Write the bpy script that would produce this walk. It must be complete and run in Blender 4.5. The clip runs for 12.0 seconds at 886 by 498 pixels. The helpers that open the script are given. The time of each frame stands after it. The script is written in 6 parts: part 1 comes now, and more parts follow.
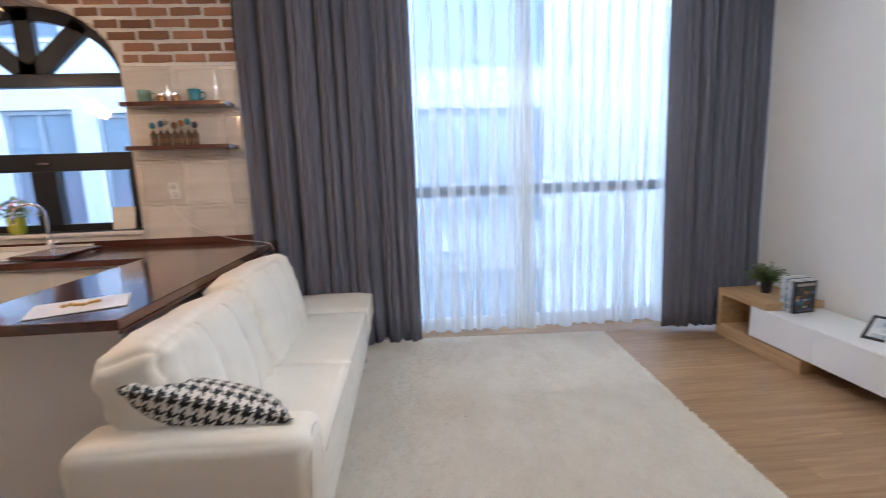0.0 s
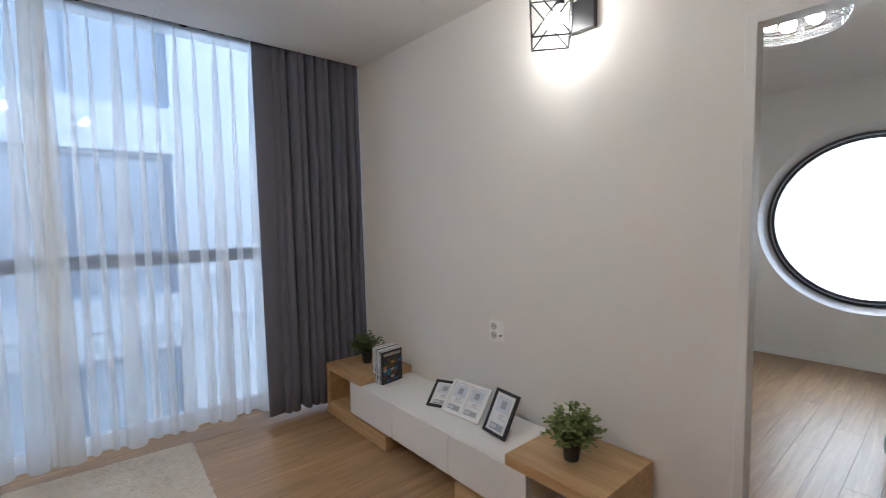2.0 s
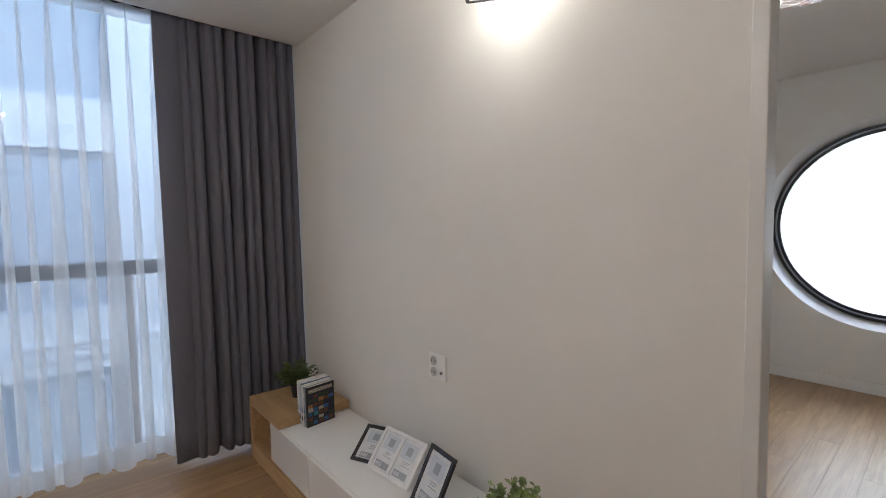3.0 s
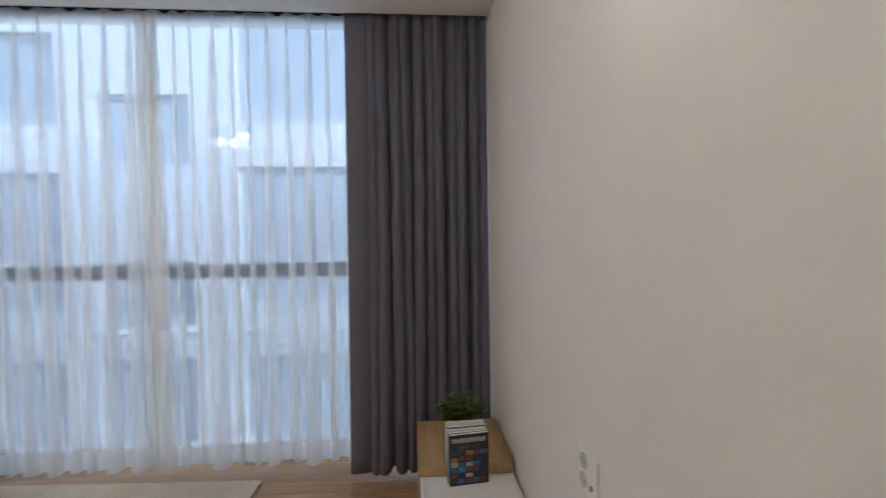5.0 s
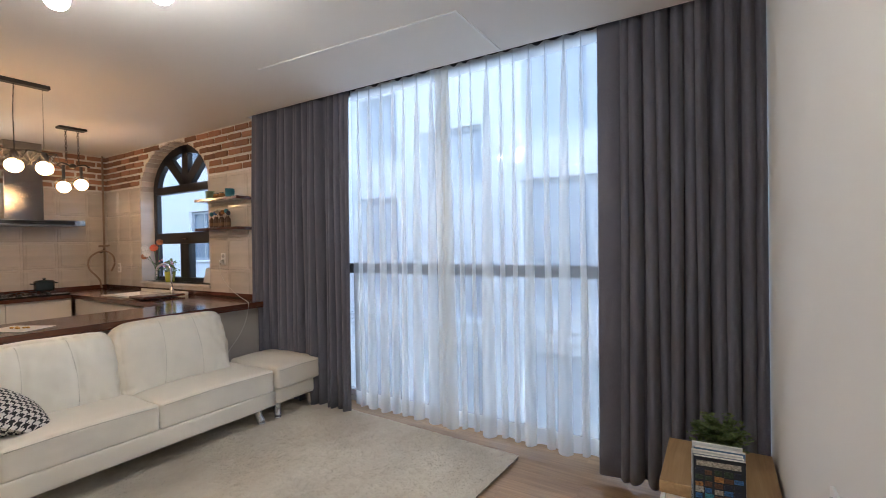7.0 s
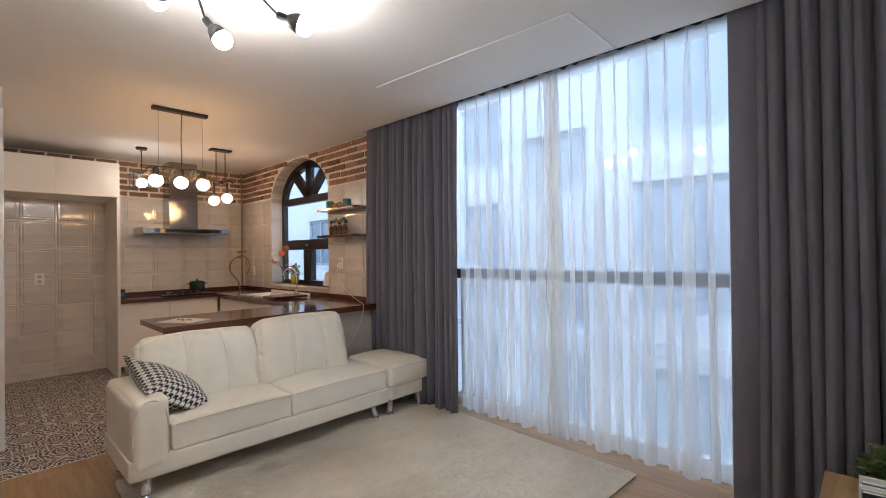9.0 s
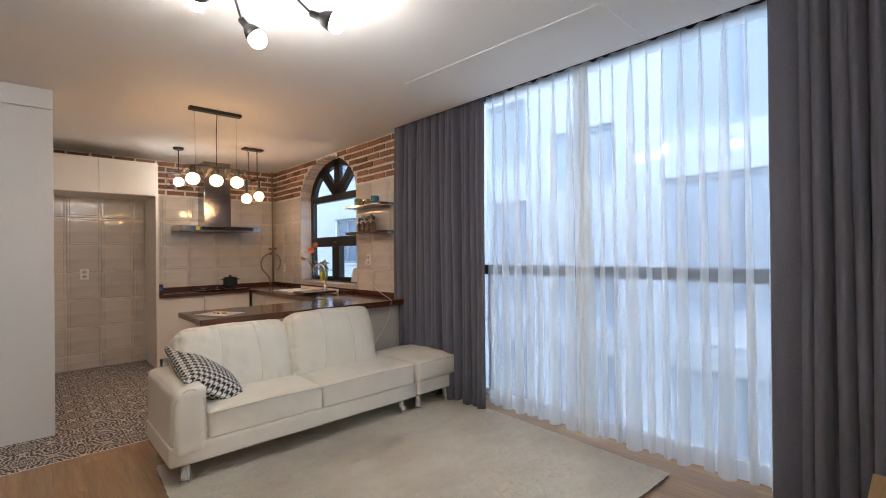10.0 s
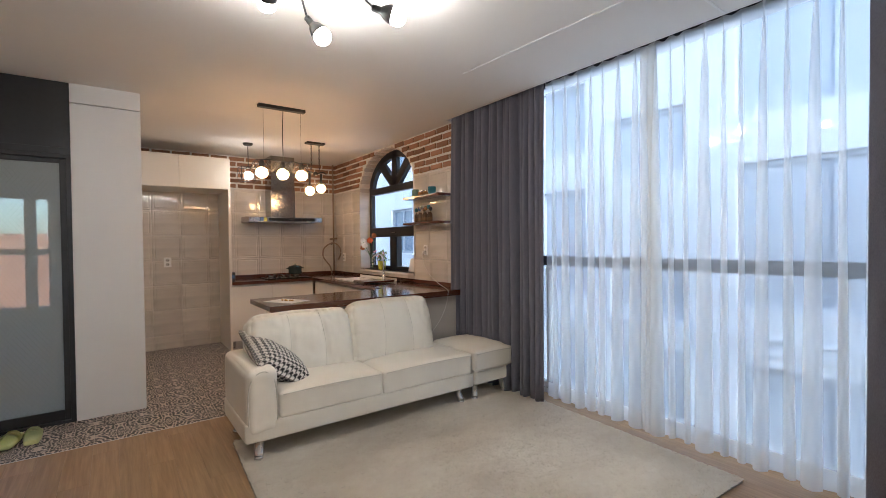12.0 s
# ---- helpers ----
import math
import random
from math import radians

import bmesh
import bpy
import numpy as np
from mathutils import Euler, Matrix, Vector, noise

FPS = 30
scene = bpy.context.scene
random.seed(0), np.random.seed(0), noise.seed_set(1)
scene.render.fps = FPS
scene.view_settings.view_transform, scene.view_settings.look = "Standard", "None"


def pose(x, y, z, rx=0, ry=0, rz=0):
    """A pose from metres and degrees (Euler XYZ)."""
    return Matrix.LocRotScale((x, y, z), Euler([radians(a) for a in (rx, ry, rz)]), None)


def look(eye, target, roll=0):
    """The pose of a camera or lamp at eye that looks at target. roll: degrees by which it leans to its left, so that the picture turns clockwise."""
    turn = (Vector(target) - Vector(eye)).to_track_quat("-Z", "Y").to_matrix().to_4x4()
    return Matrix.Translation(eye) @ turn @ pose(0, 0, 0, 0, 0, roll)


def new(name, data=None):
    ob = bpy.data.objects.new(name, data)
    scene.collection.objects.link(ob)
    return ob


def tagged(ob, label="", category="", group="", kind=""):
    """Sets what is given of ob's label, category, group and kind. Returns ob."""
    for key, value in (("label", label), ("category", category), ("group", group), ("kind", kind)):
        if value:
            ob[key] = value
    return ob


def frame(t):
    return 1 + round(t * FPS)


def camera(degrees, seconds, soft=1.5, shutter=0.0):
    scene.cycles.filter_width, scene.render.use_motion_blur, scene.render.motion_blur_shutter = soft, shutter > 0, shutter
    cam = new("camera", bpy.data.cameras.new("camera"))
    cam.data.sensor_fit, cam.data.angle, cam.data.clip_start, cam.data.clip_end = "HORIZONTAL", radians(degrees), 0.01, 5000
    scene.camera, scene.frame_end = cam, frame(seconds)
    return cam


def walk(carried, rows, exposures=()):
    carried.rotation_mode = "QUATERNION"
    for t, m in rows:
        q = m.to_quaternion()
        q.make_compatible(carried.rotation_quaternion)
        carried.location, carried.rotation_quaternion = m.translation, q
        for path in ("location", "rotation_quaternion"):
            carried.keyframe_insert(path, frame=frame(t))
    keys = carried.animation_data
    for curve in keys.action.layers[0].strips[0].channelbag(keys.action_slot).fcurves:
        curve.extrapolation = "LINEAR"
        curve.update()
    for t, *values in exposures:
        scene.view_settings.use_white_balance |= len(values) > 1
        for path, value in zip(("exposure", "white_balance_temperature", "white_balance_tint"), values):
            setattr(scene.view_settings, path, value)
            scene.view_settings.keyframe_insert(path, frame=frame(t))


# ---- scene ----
cam = camera(89.4, 12.0, soft=0.7, shutter=0.3)
EXPOSURES = [(0, 2.65, 5500, 8), (0.8, 2.42, 5650, 8), (1.5, 2.07, 5880, 8), (2.0, 2.02, 5970, 8), (2.5, 1.97, 6200, 9), (4.5, 1.88, 6120, 7), (5.5, 2.12, 6450, 8), (6.5, 2.2, 6200, 8), (12, 2.27, 6200, 8)]
PATH = [
    (0, (-2.835, -3.264, 1.316), (-2.688, -1.296, 0.987), -1.9),
    (0.5, (-2.80, -3.175, 1.335), (-2.13, -1.306, 1.083), -0.95),
    (1, (-2.523, -3.088, 1.382), (-1.553, -1.352, 1.173), -0.7),
    (1.5, (-2.214, -3.019, 1.366), (-1.022, -1.42, 1.211), -0.6),
    (2, (-1.874, -3.033, 1.406), (-0.574, -1.519, 1.273), -0.8),
    (2.5, (-1.571, -2.961, 1.392), (-0.24, -1.473, 1.274), -0.7),
    (2.7, (-1.451, -2.91, 1.412), (-0.128, -1.415, 1.293), -0.8),
    (4.5, (-0.581, -2.572, 1.422), (0.145, -0.711, 1.329), -0.7),
    (5, (-0.458, -2.428, 1.395), (-0.312, -0.435, 1.321), -0.7),
    (5.5, (-0.367, -2.383, 1.353), (-0.826, -0.438, 1.296), -1.0),
    (6, (-0.296, -2.477, 1.345), (-1.033, -0.619, 1.297), -1.0),
    (6.5, (-0.23, -2.538, 1.382), (-1.177, -0.776, 1.333), -1.1),
    (7, (-0.219, -2.557, 1.377), (-1.264, -0.852, 1.353), -1.0),
    (7.5, (-0.232, -2.577, 1.404), (-1.389, -0.945, 1.39), -1.0),
    (9.5, (-0.275, -2.647, 1.344), (-1.698, -1.242, 1.364), -0.8),
    (10, (-0.281, -2.656, 1.336), (-1.741, -1.289, 1.35), -0.8),
    (10.5, (-0.297, -2.661, 1.344), (-1.809, -1.352, 1.348), -0.8),
    (11, (-0.3, -2.665, 1.337), (-1.865, -1.42, 1.322), -0.7),
    (11.5, (-0.3, -2.679, 1.333), (-1.895, -1.473, 1.313), -0.7),
    (12, (-0.302, -2.679, 1.345), (-1.915, -1.497, 1.316), -0.7),
]
walk(cam, [(t, look(e, g, r)) for t, e, g, r in PATH], EXPOSURES)

# ---- world and light ----
world = bpy.data.worlds.new("World")
scene.world = world
world.use_nodes = True
wn = world.node_tree.nodes
sky = wn.new("ShaderNodeTexSky")
sky.sky_type, sky.sun_disc = 'NISHITA', False
sky.sun_elevation, sky.sun_rotation = radians(58), radians(0)
sky.air_density, sky.dust_density, sky.ozone_density = 1.0, 2.0, 2.0
wn["Background"].inputs["Strength"].default_value = 0.15
world.node_tree.links.new(sky.outputs[0], wn["Background"].inputs["Color"])
sun = new("sun", bpy.data.lights.new("sun", "SUN"))
sun.data.energy, sun.data.angle, sun.data.color = 1.0, radians(20), (1.0, 0.97, 0.93)
sun.matrix_world = look((-4, 10, 17), (-4, 0, 1))
LIVING_BULB, WALL_BULB, KITCHEN_BULB, ROOM_BULB = 31.0, 21.0, 10.4, 15.0

# ---- materials ----


def mat(name, color=(0.8, 0.8, 0.8), rough=0.5, metal=0.0, vary=0.0, scale=8.0, bump=0.0, bump_scale=120.0, spec=0.5,
        emit=None, strength=0.0, rand=0.0, coat=0.0, stretch=(1, 1, 1), color2=None, coords="Object"):
    m = bpy.data.materials.new(name)
    m.use_nodes = True
    nt = m.node_tree
    b = nt.nodes["Principled BSDF"]
    b.inputs["Base Color"].default_value = (*color, 1)
    b.inputs["Roughness"].default_value = rough
    b.inputs["Metallic"].default_value = metal
    b.inputs["Specular IOR Level"].default_value = spec
    b.inputs["Coat Weight"].default_value = coat
    b.inputs["Coat Roughness"].default_value = 0.08
    if emit:
        b.inputs["Emission Color"].default_value = (*emit, 1)
        b.inputs["Emission Strength"].default_value = strength
    if vary or bump or rand or color2:
        tc = nt.nodes.new("ShaderNodeTexCoord")
        mp = nt.nodes.new("ShaderNodeMapping")
        mp.inputs["Scale"].default_value = stretch
        nt.links.new(tc.outputs[coords], mp.inputs[0])
    out = None
    if vary or color2:
        n1 = nt.nodes.new("ShaderNodeTexNoise")
        n1.inputs["Scale"].default_value, n1.inputs["Detail"].default_value = scale, 6
        nt.links.new(mp.outputs[0], n1.inputs["Vector"])
        r = nt.nodes.new("ShaderNodeMapRange")
        r.inputs[1].default_value, r.inputs[2].default_value = 0.3, 0.7
        nt.links.new(n1.outputs["Fac"], r.inputs[0])
        mix = nt.nodes.new("ShaderNodeMix")
        mix.data_type = 'RGBA'
        c2 = color2 or tuple(c * (1 - vary) for c in color)
        mix.inputs[6].default_value, mix.inputs[7].default_value = (*color, 1), (*c2, 1)
        nt.links.new(r.outputs[0], mix.inputs[0])
        out = mix.outputs[2]
    if rand:
        oi = nt.nodes.new("ShaderNodeObjectInfo")
        rr = nt.nodes.new("ShaderNodeMapRange")
        rr.inputs[3].default_value, rr.inputs[4].default_value = 1 - rand, 1 + rand * 0.6
        nt.links.new(oi.outputs["Random"], rr.inputs[0])
        hsv = nt.nodes.new("ShaderNodeHueSaturation")
        hsv.inputs["Color"].default_value = (*color, 1)
        nt.links.new(rr.outputs[0], hsv.inputs["Value"])
        if out:
            nt.links.new(out, hsv.inputs["Color"])
        out = hsv.outputs[0]
    if out:
        nt.links.new(out, b.inputs["Base Color"])
    if bump:
        n2 = nt.nodes.new("ShaderNodeTexNoise")
        n2.inputs["Scale"].default_value, n2.inputs["Detail"].default_value = bump_scale, 4
        nt.links.new(mp.outputs[0], n2.inputs["Vector"])
        bp = nt.nodes.new("ShaderNodeBump")
        bp.inputs["Strength"].default_value, bp.inputs["Distance"].default_value = bump, 0.004
        nt.links.new(n2.outputs["Fac"], bp.inputs["Height"])
        nt.links.new(bp.outputs[0], b.inputs["Normal"])
    return m


def math_node(nt, op, a, b=None, c=None):
    n = nt.nodes.new("ShaderNodeMath")
    n.operation = op
    for i, v in enumerate((a, b, c)):
        if v is None:
            continue
        if isinstance(v, (int, float)):
            n.inputs[i].default_value = v
        else:
            nt.links.new(v, n.inputs[i])
    return n.outputs[0]


M_WALL = mat("wallpaper_warm_white", (0.80, 0.775, 0.735), 0.85, vary=0.03, scale=2.0, bump=0.10, bump_scale=160, coords="Object")
M_WALL2 = mat("wallpaper_bedroom", (0.78, 0.76, 0.73), 0.85, vary=0.03, scale=2.0, bump=0.2, bump_scale=160)
M_CEIL = mat("ceiling_paper", (0.82, 0.80, 0.77), 0.9, vary=0.02, scale=1.5, bump=0.2, bump_scale=200)
M_COLUMN = mat("white_laminate", (0.79, 0.78, 0.76), 0.5, vary=0.02, scale=3)
M_TRIM = mat("painted_trim", (0.76, 0.745, 0.72), 0.45, vary=0.02, scale=5)
M_MORTAR = mat("white_mortar", (0.80, 0.77, 0.72), 0.95, vary=0.08, scale=30, bump=0.6, bump_scale=90)
M_BRICK = mat("old_red_brick", (0.43, 0.19, 0.10), 0.92, scale=14, bump=0.9, bump_scale=70, rand=0.42, color2=(0.36, 0.23, 0.16))
M_BRICKPALE = mat("limewashed_brick", (0.56, 0.44, 0.36), 0.95, scale=22, bump=0.9, bump_scale=70, rand=0.25, color2=(0.72, 0.66, 0.60))
M_TILE = mat("glazed_wall_tile", (0.77, 0.71, 0.64), 0.07, vary=0.22, scale=1.6, rand=0.10, coat=0.3, stretch=(1, 1, 6))
M_GROUT = mat("tile_grout", (0.66, 0.61, 0.55), 0.9, vary=0.05, scale=40)
M_BLACK = mat("black_metal", (0.018, 0.018, 0.02), 0.42, vary=0.2, scale=30)
M_BLACKFRAME = mat("black_window_frame", (0.014, 0.014, 0.017), 0.35)
M_CHROME = mat("chrome", (0.75, 0.75, 0.76), 0.12, 1.0)
M_STEEL = mat("brushed_steel", (0.42, 0.40, 0.385), 0.17, 1.0, vary=0.08, scale=6, stretch=(1, 1, 40), bump=0.05, bump_scale=300)
M_FLUE = mat("polished_steel_flue", (0.36, 0.34, 0.325), 0.11, 1.0, vary=0.1, scale=5, stretch=(1, 1, 30), bump=0.12, bump_scale=14)
M_LEATHER = mat("cream_leather", (0.87, 0.815, 0.71), 0.40, vary=0.06, scale=5, bump=0.25, bump_scale=320)
M_PIPING = mat("cream_piping", (0.66, 0.615, 0.53), 0.55)
M_WHITE_GLOSS = mat("white_gloss_board", (0.84, 0.83, 0.81), 0.22, vary=0.01, scale=4)
M_CABINET = mat("ivory_cabinet_front", (0.80, 0.76, 0.69), 0.35, vary=0.02, scale=4)
M_PENINSULA = mat("grey_peninsula_panel", (0.52, 0.49, 0.46), 0.6, vary=0.05, scale=4)
M_PLASTIC = mat("white_plastic", (0.85, 0.84, 0.82), 0.35)
M_OUTLET = mat("grey_outlet_plastic", (0.52, 0.51, 0.49), 0.4)
M_DARKHOLE = mat("dark_socket_hole", (0.03, 0.03, 0.03), 0.6)
M_CABLE = mat("white_cable", (0.82, 0.81, 0.78), 0.5)


def oak(name, c1, c2, axis, rough=0.42, rand=0.1, gloss=0.0):
    """Wood grain running along one axis."""
    m = bpy.data.materials.new(name)
    m.use_nodes = True
    nt = m.node_tree
    b = nt.nodes["Principled BSDF"]
    tc = nt.nodes.new("ShaderNodeTexCoord")
    oi = nt.nodes.new("ShaderNodeObjectInfo")
    off = nt.nodes.new("ShaderNodeVectorMath")
    off.operation = 'MULTIPLY_ADD'
    nt.links.new(oi.outputs["Random"], off.inputs[0])
    off.inputs[1].default_value = (17, 31, 9)
    nt.links.new(tc.outputs["Object"], off.inputs[2])
    mp = nt.nodes.new("ShaderNodeMapping")
    s = [22.0, 22.0, 22.0]
    s[axis] = 1.3
    mp.inputs["Scale"].default_value = s
    nt.links.new(off.outputs[0], mp.inputs[0])
    n1 = nt.nodes.new("ShaderNodeTexNoise")
    n1.inputs["Scale"].default_value, n1.inputs["Detail"].default_value, n1.inputs["Distortion"].default_value = 1.0, 8, 1.2
    nt.links.new(mp.outputs[0], n1.inputs["Vector"])
    n2 = nt.nodes.new("ShaderNodeTexNoise")
    n2.inputs["Scale"].default_value, n2.inputs["Detail"].default_value = 5.0, 4
    nt.links.new(mp.outputs[0], n2.inputs["Vector"])
    mixf = math_node(nt, 'MULTIPLY_ADD', n2.outputs["Fac"], 0.35, math_node(nt, 'MULTIPLY', n1.outputs["Fac"], 0.65))
    r = nt.nodes.new("ShaderNodeMapRange")
    r.inputs[1].default_value, r.inputs[2].default_value = 0.36, 0.64
    nt.links.new(mixf, r.inputs[0])
    mix = nt.nodes.new("ShaderNodeMix")
    mix.data_type = 'RGBA'
    mix.inputs[6].default_value, mix.inputs[7].default_value = (*c1, 1), (*c2, 1)
    nt.links.new(r.outputs[0], mix.inputs[0])
    rr = nt.nodes.new("ShaderNodeMapRange")
    rr.inputs[3].default_value, rr.inputs[4].default_value = 1 - rand, 1 + rand
    nt.links.new(oi.outputs["Random"], rr.inputs[0])
    hsv = nt.nodes.new("ShaderNodeHueSaturation")
    nt.links.new(rr.outputs[0], hsv.inputs["Value"])
    nt.links.new(mix.outputs[2], hsv.inputs["Color"])
    nt.links.new(hsv.outputs[0], b.inputs["Base Color"])
    b.inputs["Roughness"].default_value = rough
    b.inputs["Coat Weight"].default_value = gloss
    b.inputs["Coat Roughness"].default_value = 0.1
    bp = nt.nodes.new("ShaderNodeBump")
    bp.inputs["Strength"].default_value, bp.inputs["Distance"].default_value = 0.12, 0.002
    nt.links.new(mixf, bp.inputs["Height"])
    nt.links.new(bp.outputs[0], b.inputs["Normal"])
    return m


M_FLOOR = oak("oak_floor_plank", (0.435, 0.275, 0.142), (0.29, 0.172, 0.085), 0, 0.36, 0.10)
M_OAK_Y = oak("oak_veneer", (0.58, 0.385, 0.195), (0.43, 0.265, 0.12), 1, 0.45, 0.04)
M_WALNUT_Y = oak("dark_walnut_top_y", (0.11, 0.036, 0.022), (0.055, 0.018, 0.012), 1, 0.16, 0.1, 0.6)
M_WALNUT_X = oak("dark_walnut_top_x", (0.11, 0.036, 0.022), (0.055, 0.018, 0.012), 0, 0.16, 0.1, 0.6)


def cloth(name, c1, c2, scale, rough=0.95, sheen=0.2):
    """Woven cloth with a fine thread pattern."""
    m = mat(name, c1, rough, color2=c2, scale=scale, bump=0.35, bump_scale=scale * 2, stretch=(1, 1, 0.35))
    m.node_tree.nodes["Principled BSDF"].inputs["Sheen Weight"].default_value = sheen
    return m


M_CURTAIN = cloth("grey_linen_curtain", (0.160, 0.161, 0.200), (0.110, 0.112, 0.144), 330)


def sheer(name, clear, color):
    m = bpy.data.materials.new(name)
    m.use_nodes = True
    nt = m.node_tree
    nt.nodes.remove(nt.nodes["Principled BSDF"])
    tr = nt.nodes.new("ShaderNodeBsdfTransparent")
    di = nt.nodes.new("ShaderNodeBsdfDiffuse")
    tl = nt.nodes.new("ShaderNodeBsdfTranslucent")
    for n in (di, tl):
        n.inputs["Color"].default_value = (*color, 1)
    a, c = nt.nodes.new("ShaderNodeMixShader"), nt.nodes.new("ShaderNodeMixShader")
    a.inputs[0].default_value = 0.6
    nt.links.new(di.outputs[0], a.inputs[1])
    nt.links.new(tl.outputs[0], a.inputs[2])
    c.inputs[0].default_value = 1 - clear
    nt.links.new(tr.outputs[0], c.inputs[1])
    nt.links.new(a.outputs[0], c.inputs[2])
    nt.links.new(c.outputs[0], nt.nodes["Material Output"].inputs[0])
    return m


M_PLEAT = sheer("gathered_voile_pleat", 0.25, (0.93, 0.93, 0.92))
M_SHEER = sheer("white_sheer_voile", 0.69, (0.94, 0.94, 0.94))
M_SIDEHEM = sheer("folded_side_hem", 0.30, (0.90, 0.875, 0.82))
M_TAPE = sheer("voile_heading_tape", 0.25, (0.93, 0.93, 0.92))
M_HEM = sheer("doubled_voile_hem", 0.22, (0.90, 0.90, 0.89))


def glass(name, tint=(1, 1, 1), gloss=0.08, rough=0.02):
    m = bpy.data.materials.new(name)
    m.use_nodes = True
    nt = m.node_tree
    nt.nodes.remove(nt.nodes["Principled BSDF"])
    tr = nt.nodes.new("ShaderNodeBsdfTransparent")
    tr.inputs[0].default_value = (*tint, 1)
    gl = nt.nodes.new("ShaderNodeBsdfGlossy")
    gl.inputs["Roughness"].default_value = rough
    mx = nt.nodes.new("ShaderNodeMixShader")
    lw = nt.nodes.new("ShaderNodeLayerWeight")
    lw.inputs[0].default_value = 0.5
    nt.links.new(math_node(nt, 'MULTIPLY_ADD', math_node(nt, 'POWER', lw.outputs["Facing"], 5.0), 0.5, gloss), mx.inputs[0])
    nt.links.new(tr.outputs[0], mx.inputs[1])
    nt.links.new(gl.outputs[0], mx.inputs[2])
    nt.links.new(mx.outputs[0], nt.nodes["Material Output"].inputs[0])
    return m


M_GLASS = glass("window_glass", (0.93, 0.96, 0.98), 0.04)
M_CLEAR = glass("clear_glass", (0.92, 0.95, 0.94), 0.06)


def wired_glass():
    """Frosted pane with a diamond wire mesh in it."""
    m = glass("wired_glass", (0.88, 0.93, 0.93), 0.14, 0.02)
    nt = m.node_tree
    tc = nt.nodes.new("ShaderNodeTexCoord")
    sep = nt.nodes.new("ShaderNodeSeparateXYZ")
    nt.links.new(tc.outputs["Object"], sep.inputs[0])
    lines = []
    for s in (1.0, -1.0):
        d = math_node(nt, 'MULTIPLY_ADD', sep.outputs[1], s * 1.5, sep.outputs[2])
        f = math_node(nt, 'FRACT', math_node(nt, 'MULTIPLY', d, 22.0))
        lines.append(math_node(nt, 'LESS_THAN', f, 0.09))
    wire = math_node(nt, 'MAXIMUM', lines[0], lines[1])
    haze = nt.nodes.new("ShaderNodeBsdfDiffuse")
    haze.inputs[0].default_value = (0.86, 0.91, 0.90, 1)
    tl = nt.nodes.new("ShaderNodeBsdfTranslucent")
    tl.inputs[0].default_value = (0.86, 0.91, 0.90, 1)
    hz = nt.nodes.new("ShaderNodeMixShader")
    nt.links.new(haze.outputs[0], hz.inputs[1])
    nt.links.new(tl.outputs[0], hz.inputs[2])
    out = nt.nodes["Material Output"]
    first = out.inputs[0].links[0].from_socket
    mx = nt.nodes.new("ShaderNodeMixShader")
    mx.inputs[0].default_value = 0.36
    nt.links.new(first, mx.inputs[1])
    nt.links.new(hz.outputs[0], mx.inputs[2])
    dk = nt.nodes.new("ShaderNodeBsdfDiffuse")
    dk.inputs[0].default_value = (0.22, 0.24, 0.23, 1)
    m2 = nt.nodes.new("ShaderNodeMixShader")
    nt.links.new(math_node(nt, 'MULTIPLY', wire, 0.55), m2.inputs[0])
    nt.links.new(mx.outputs[0], m2.inputs[1])
    nt.links.new(dk.outputs[0], m2.inputs[2])
    nt.links.new(m2.outputs[0], out.inputs[0])
    return m


M_WIRED = wired_glass()


def bulb(name, color, strength):
    return mat(name, (0.9, 0.9, 0.88), 0.4, emit=color, strength=strength)


M_BULB_LIVING = bulb("lit_bulb_neutral", (1.0, 0.93, 0.86), LIVING_BULB)
M_BULB_WALL = bulb("lit_bulb_wall", (1.0, 0.93, 0.84), WALL_BULB)
M_BULB_KITCHEN = bulb("lit_bulb_warm", (1.0, 0.555, 0.245), KITCHEN_BULB)
M_BULB_COOL = bulb("lit_bulb_daylight", (1.0, 0.90, 0.80), KITCHEN_BULB)
M_BULB_ROOM = bulb("lit_bulb_room", (1.0, 0.97, 0.94), ROOM_BULB)


